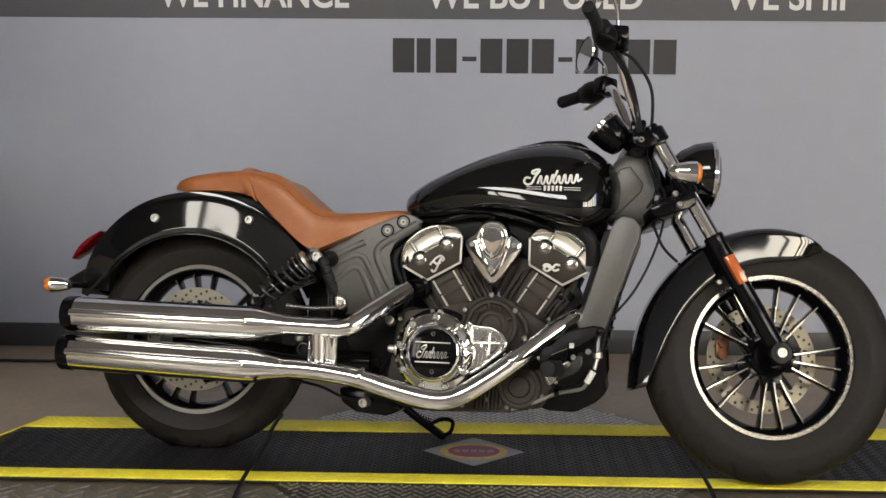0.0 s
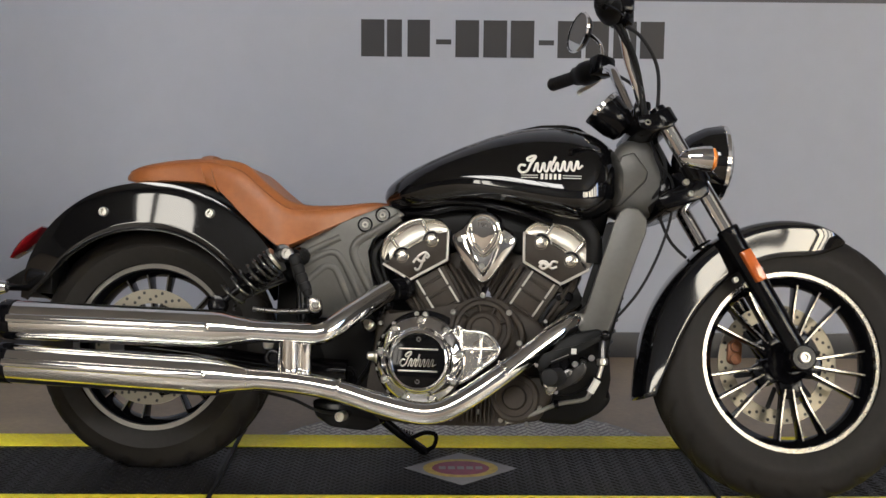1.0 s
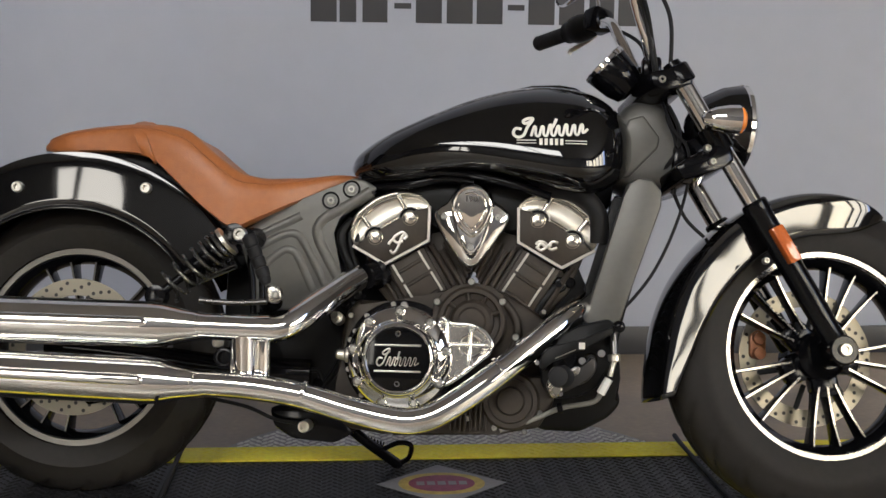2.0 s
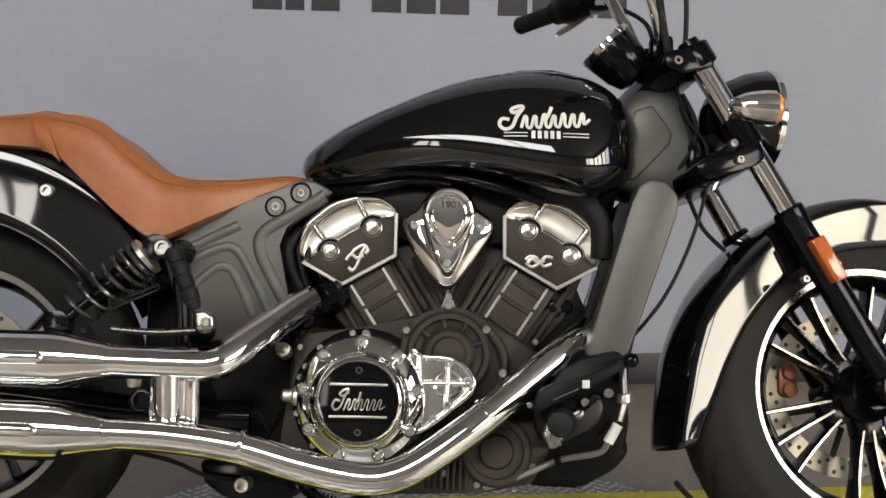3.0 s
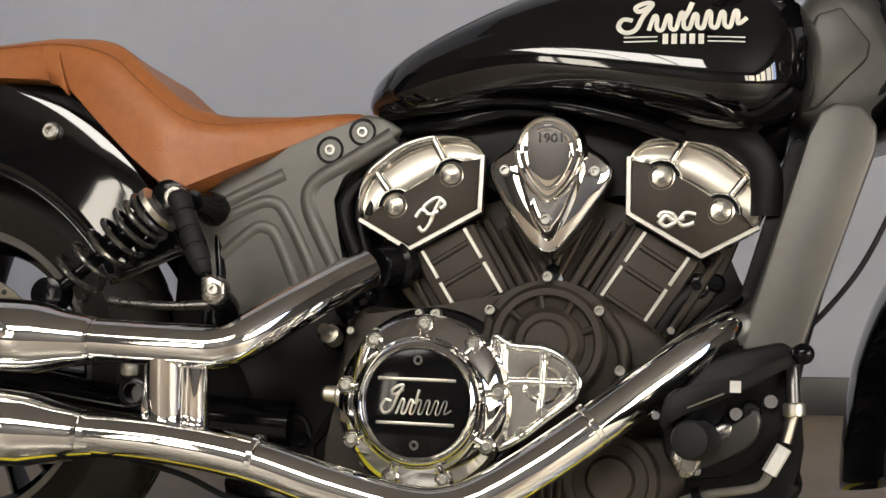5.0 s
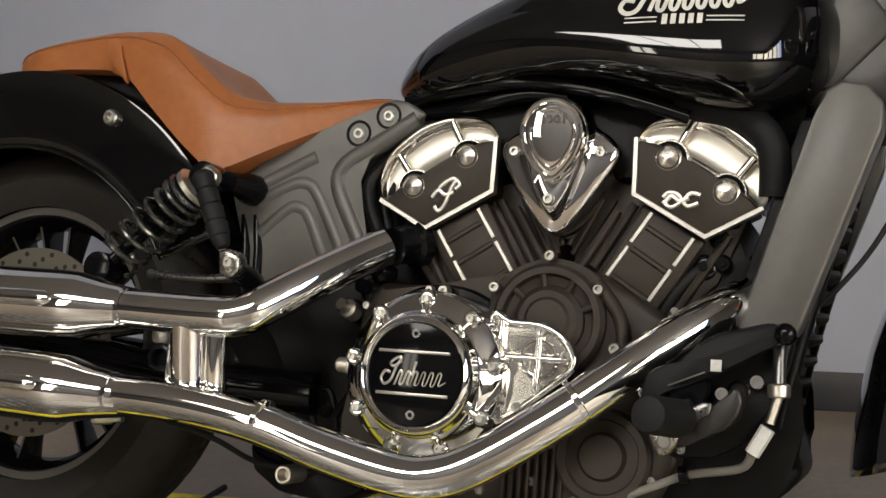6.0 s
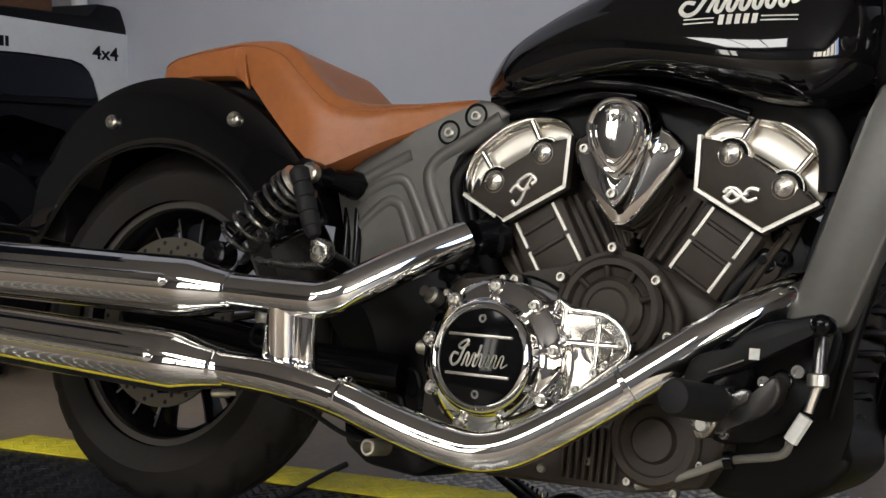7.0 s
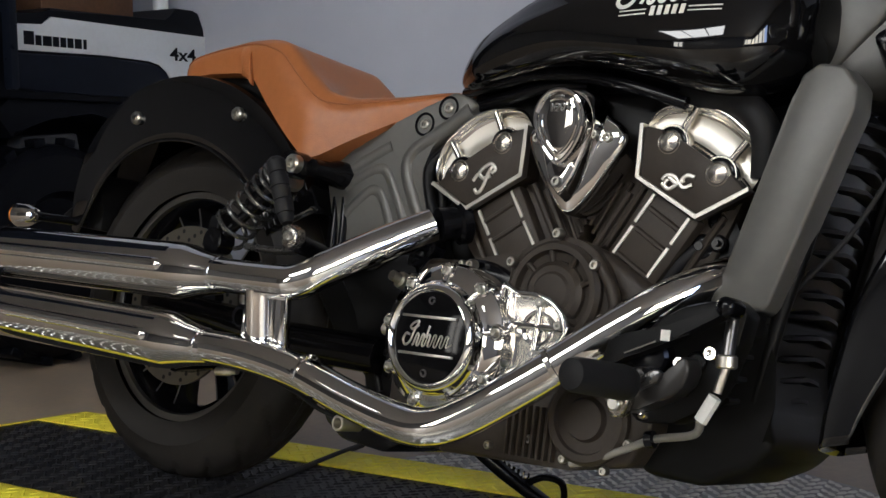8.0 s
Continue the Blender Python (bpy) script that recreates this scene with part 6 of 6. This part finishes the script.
def ribbon(bm, pts, widths):
    pts = [Vector((p[0], p[1])) for p in pts]
    rows = []
    for i, p in enumerate(pts):
        d = (pts[min(i + 1, len(pts) - 1)] - pts[max(i - 1, 0)]).normalized()
        n = Vector((-d.y, d.x))
        w = widths if isinstance(widths, (int, float)) else widths[i]
        rows.append([bm.verts.new(on_tank(*(p + n * w * k))) for k in (-0.5, 0, 0.5)])
    for a, b in zip(rows, rows[1:]):
        for k in (0, 1):
            bm.faces.new((a[k], a[k + 1], b[k + 1], b[k]))


def curve2(pts, k=6):
    return [(p.x, p.y) for p in catmull([(x, z, 0) for x, z in pts], k)]


def tank_script(bm):
    # one unbroken flourish: a tall looped initial that runs on into a lower wave
    x0, z0, w, h = 0.920, 0.764, 0.152, 0.040
    first = [(0.11, 0.46), (0.03, 0.50), (0.0, 0.22), (0.06, 0.02), (0.14, 0.14), (0.19, 0.60), (0.26, 1.02), (0.20, 1.06), (0.13, 0.92), (0.16, 0.78), (0.26, 0.98)]
    ribbon(bm, curve2([(x0 + w * a, z0 + h * b) for a, b in first], 7), 0.0062)
    wave, heights = [], (0.52, 0.50, 0.56, 0.48, 0.54, 0.50, 0.52)
    x = 0.24
    for k, top in enumerate(heights):
        wave += [(x, 0.02), (x + 0.035, top), (x + 0.060, top * 0.92), (x + 0.062, 0.10)]
        x += 0.105
    wave += [(1.0, 0.30)]
    ribbon(bm, curve2([(x0 + w * a, z0 + h * (b + 0.24 * a)) for a, b in wave], 5), 0.0054)
    ribbon(bm, curve2([(x0 + w * a, z0 + h * (b + 0.24 * a)) for a, b in ((0.50, 0.30), (0.545, 0.62), (0.575, 0.92))], 5), 0.0062)


part("tank_script", build(tank_script), WHITE_DECAL, tank, "cream flowing script decal")


def line_bar(bm, x0, x1, z, w):
    ribbon(bm, [(x, z) for x in np.linspace(x0, x1, 8)], w)


for z in (0.7585, 0.7525):
    part("tank_line", build(line_bar, 0.927, 0.967, z, 0.0018), WHITE_DECAL, tank, "thin cream line")
    part("tank_line", build(line_bar, 1.026, 1.070, z, 0.0018), WHITE_DECAL, tank, "thin cream line")
for k in range(5):
    x = 0.973 + k * 0.0105
    part("tank_bar", build(ribbon, [(x + 0.0035, 0.7485), (x + 0.0035, 0.7625)], 0.0066), WHITE_DECAL, tank, "cream block")

# black port, hoses and edge strip between the front cylinder and the radiator
port = part("exhaust_port", build(prism, [(0.955, 0.365), (0.985, 0.430), (1.020, 0.490), (1.043, 0.532), (1.060, 0.528), (1.057, 0.505), (1.074, 0.482), (1.090, 0.455), (1.060, 0.400), (1.000, 0.355)], 0.05, -0.088, 0.006, 2), BLACK_PLASTIC, bike, "black front exhaust port and hoses")
for x, z, r in ((1.040, 0.505, 0.013), (1.022, 0.470, 0.017), (1.045, 0.475, 0.012)):
    part("port_stud", build(turn, [(-0.004, r), (0.010, r), (0.013, r * 0.7), (0.013, r * 0.4), (0.020, r * 0.35)], (x, -0.086, z), SIDE, 16), BLACK_METAL, port)
part("brass_fitting", build(turn, [(-0.004, 0.008), (0.014, 0.008), (0.018, 0.005), (0.026, 0.005)], (0.984, -0.088, 0.405), (0.3, -1, 0.3), 22), MACHINED, port, "small pale metal fitting")
part("coolant_hose", build(sweep, catmull([(0.965, -0.095, 0.385), (0.985, -0.100, 0.430), (1.010, -0.095, 0.462), (1.050, -0.080, 0.490)], 6), 0.009, 10), RUBBER, port)
part("shroud_edge", build(prism, [(1.057, 0.400), (1.132, 0.655), (1.160, 0.655), (1.085, 0.400)], -0.096, -0.114, 0.003, 2), BLACK_PLASTIC, bike)

# ---- the utility vehicle by the wall ----
UTV = Matrix.Translation((-1.800, 4.866, -0.016)) @ Matrix.Rotation(radians(-90), 4, "Z") @ Matrix.Scale(1.026, 4)  # x along its flank away from the wall; its flank faces +y
utv = thing("utility_vehicle", UTV, "black utility vehicle with a white stripe along its cargo bed", "utility vehicle")


def flank(name, pts, y0, y1, m, bevel=0.006, label="", parent=None):
    return part(name, build(prism, pts, y0, y1, bevel, 2), m, parent or utv, label)


body = flank("cargo_bed", [(-0.004, 0.735), (-0.010, 0.958), (0.022, 1.026), (0.046, 1.034), (0.125, 1.034), (0.170, 0.985), (0.622, 0.988), (0.660, 0.962), (0.752, 0.960), (1.2, 0.970), (1.2, 0.74)], -0.60, 0.0, UTV_BLACK, 0.008, "black plastic cargo bed")
flank("stripe", [(0.000, 0.750), (-0.004, 0.954), (0.622, 0.962), (0.654, 0.937), (0.749, 0.935), (0.746, 0.866), (0.435, 0.870), (0.252, 0.866), (0.206, 0.856), (0.176, 0.836), (0.154, 0.806), (0.136, 0.750)], -0.005, 0.005, UTV_WHITE, 0.002, "white stripe panel", body)
flank("lower_panel", [(0.146, 0.752), (0.164, 0.802), (0.184, 0.830), (0.212, 0.848), (0.255, 0.858), (0.435, 0.862), (0.746, 0.858), (0.748, 0.760), (0.45, 0.755)], -0.01, 0.012, UTV_BLUE, 0.006, "dark lower bed panel", body)
flank("bed_post", [(0.752, 0.76), (0.757, 1.15), (0.785, 1.15), (0.780, 0.76)], -0.10, 0.03, UTV_BLUE, 0.008, "dark post", body)
for z in (0.804, 0.760):
    part("post_bolt", build(stud, (0.819, 0.0, z), 0.012, 0.014, (0, 1, 0)), CHROME, body)
flank("rear_fender", [(0.00, 0.745), (0.74, 0.75), (0.80, 0.70), (0.74, 0.63), (0.62, 0.70), (0.46, 0.72), (0.26, 0.68), (0.14, 0.58), (0.06, 0.60)], -0.45, -0.02, UTV_BLACK, 0.015, "black wheel arch")
flank("chassis", [(-0.01, 0.58), (1.3, 0.60), (1.3, 0.28), (0.05, 0.30)], -0.50, -0.14, UTV_BLACK, 0.02, "black chassis")
flank("splash_guard", [(0.46, 0.650), (0.66, 0.640), (0.70, 0.520), (0.48, 0.470), (0.44, 0.54)], -0.14, -0.08, SPLASH, 0.01, "dull dark grey splash guard")
flank("underbody", [(-0.02, 0.78), (1.3, 0.78), (1.3, 0.06), (0.10, 0.06), (0.0, 0.30)], -0.52, -0.24, UTV_BLACK, 0.02, "black underbody")
tyre_u = part("wheel", build(turn, [(-0.12, 0.17), (-0.115, 0.27), (-0.09, 0.298), (0.0, 0.31), (0.09, 0.298), (0.115, 0.27), (0.12, 0.17), (0.09, 0.15), (0.08, 0.05), (0.10, 0.03)], (0.58, -0.14, 0.318), (0, 1, 0), 48), UTV_BLACK, utv, "knobbly black tyre")
for k in range(18):
    a = 2 * math.pi * k / 18
    kn = part("tyre_knob", build(box, (-0.02, -0.10, -0.012), (0.02, 0.10, 0.012), 0.004), UTV_BLACK, tyre_u)
    kn.matrix_basis = Matrix.Translation((0.58 + 0.308 * math.cos(a), -0.14, 0.318 + 0.308 * math.sin(a))) @ Matrix.Rotation(-a + math.pi / 2, 4, "Y")
flank("cab", [(0.90, 0.70), (0.90, 1.75), (0.97, 1.80), (1.5, 1.80), (1.5, 0.70)], -0.60, -0.05, UTV_BLUE, 0.02, "dark cab")
# bars in place of the maker's name, and the drive letters
for a, b in ((0.717, 0.683), (0.678, 0.658), (0.653, 0.623), (0.618, 0.597), (0.592, 0.572), (0.567, 0.546), (0.541, 0.516), (0.509, 0.498)):
    part("name_bar", build(box, (b, 0.005, 0.882), (a, 0.0065, 0.918 if a > 0.70 else 0.909)), UTV_BLACK, body)
lettering("drive_letters", "4x4", 0.054, UTV_BLACK, Matrix.Translation((0.162, 0.0055, 0.873)) @ Matrix.Rotation(radians(180), 4, "Z") @ Matrix.Rotation(radians(90), 4, "X"), body, 0.0008, 0.116, "dark letters 4x4 on the stripe")
crate = part("cargo_box", build(box, (0.20, -0.45, 0.99), (0.56, -0.10, 1.22), 0.01), BROWN)
crate.matrix_basis = UTV
tagged(crate, "brown cardboard box standing in the cargo bed", "box")
post = part("white_post", build(sweep, [(0.085, -0.10, 1.03), (0.085, -0.10, 1.45)], 0.024, 16), UTV_WHITE)
post.matrix_basis = UTV
tagged(post, "white plastic tube standing in the cargo bed", "tube")
lead = part("power_cord", build(sweep, catmull([(-2.6, 4.66, -0.014), (-2.1, 4.62, -0.014), (-1.7, 4.58, -0.014), (-1.35, 4.60, -0.014), (-1.1, 4.68, -0.014), (-0.9, 4.83, -0.014)], 8), 0.006, 8), RUBBER)
tagged(lead, "black power cord lying on the floor by the wall", "cord")
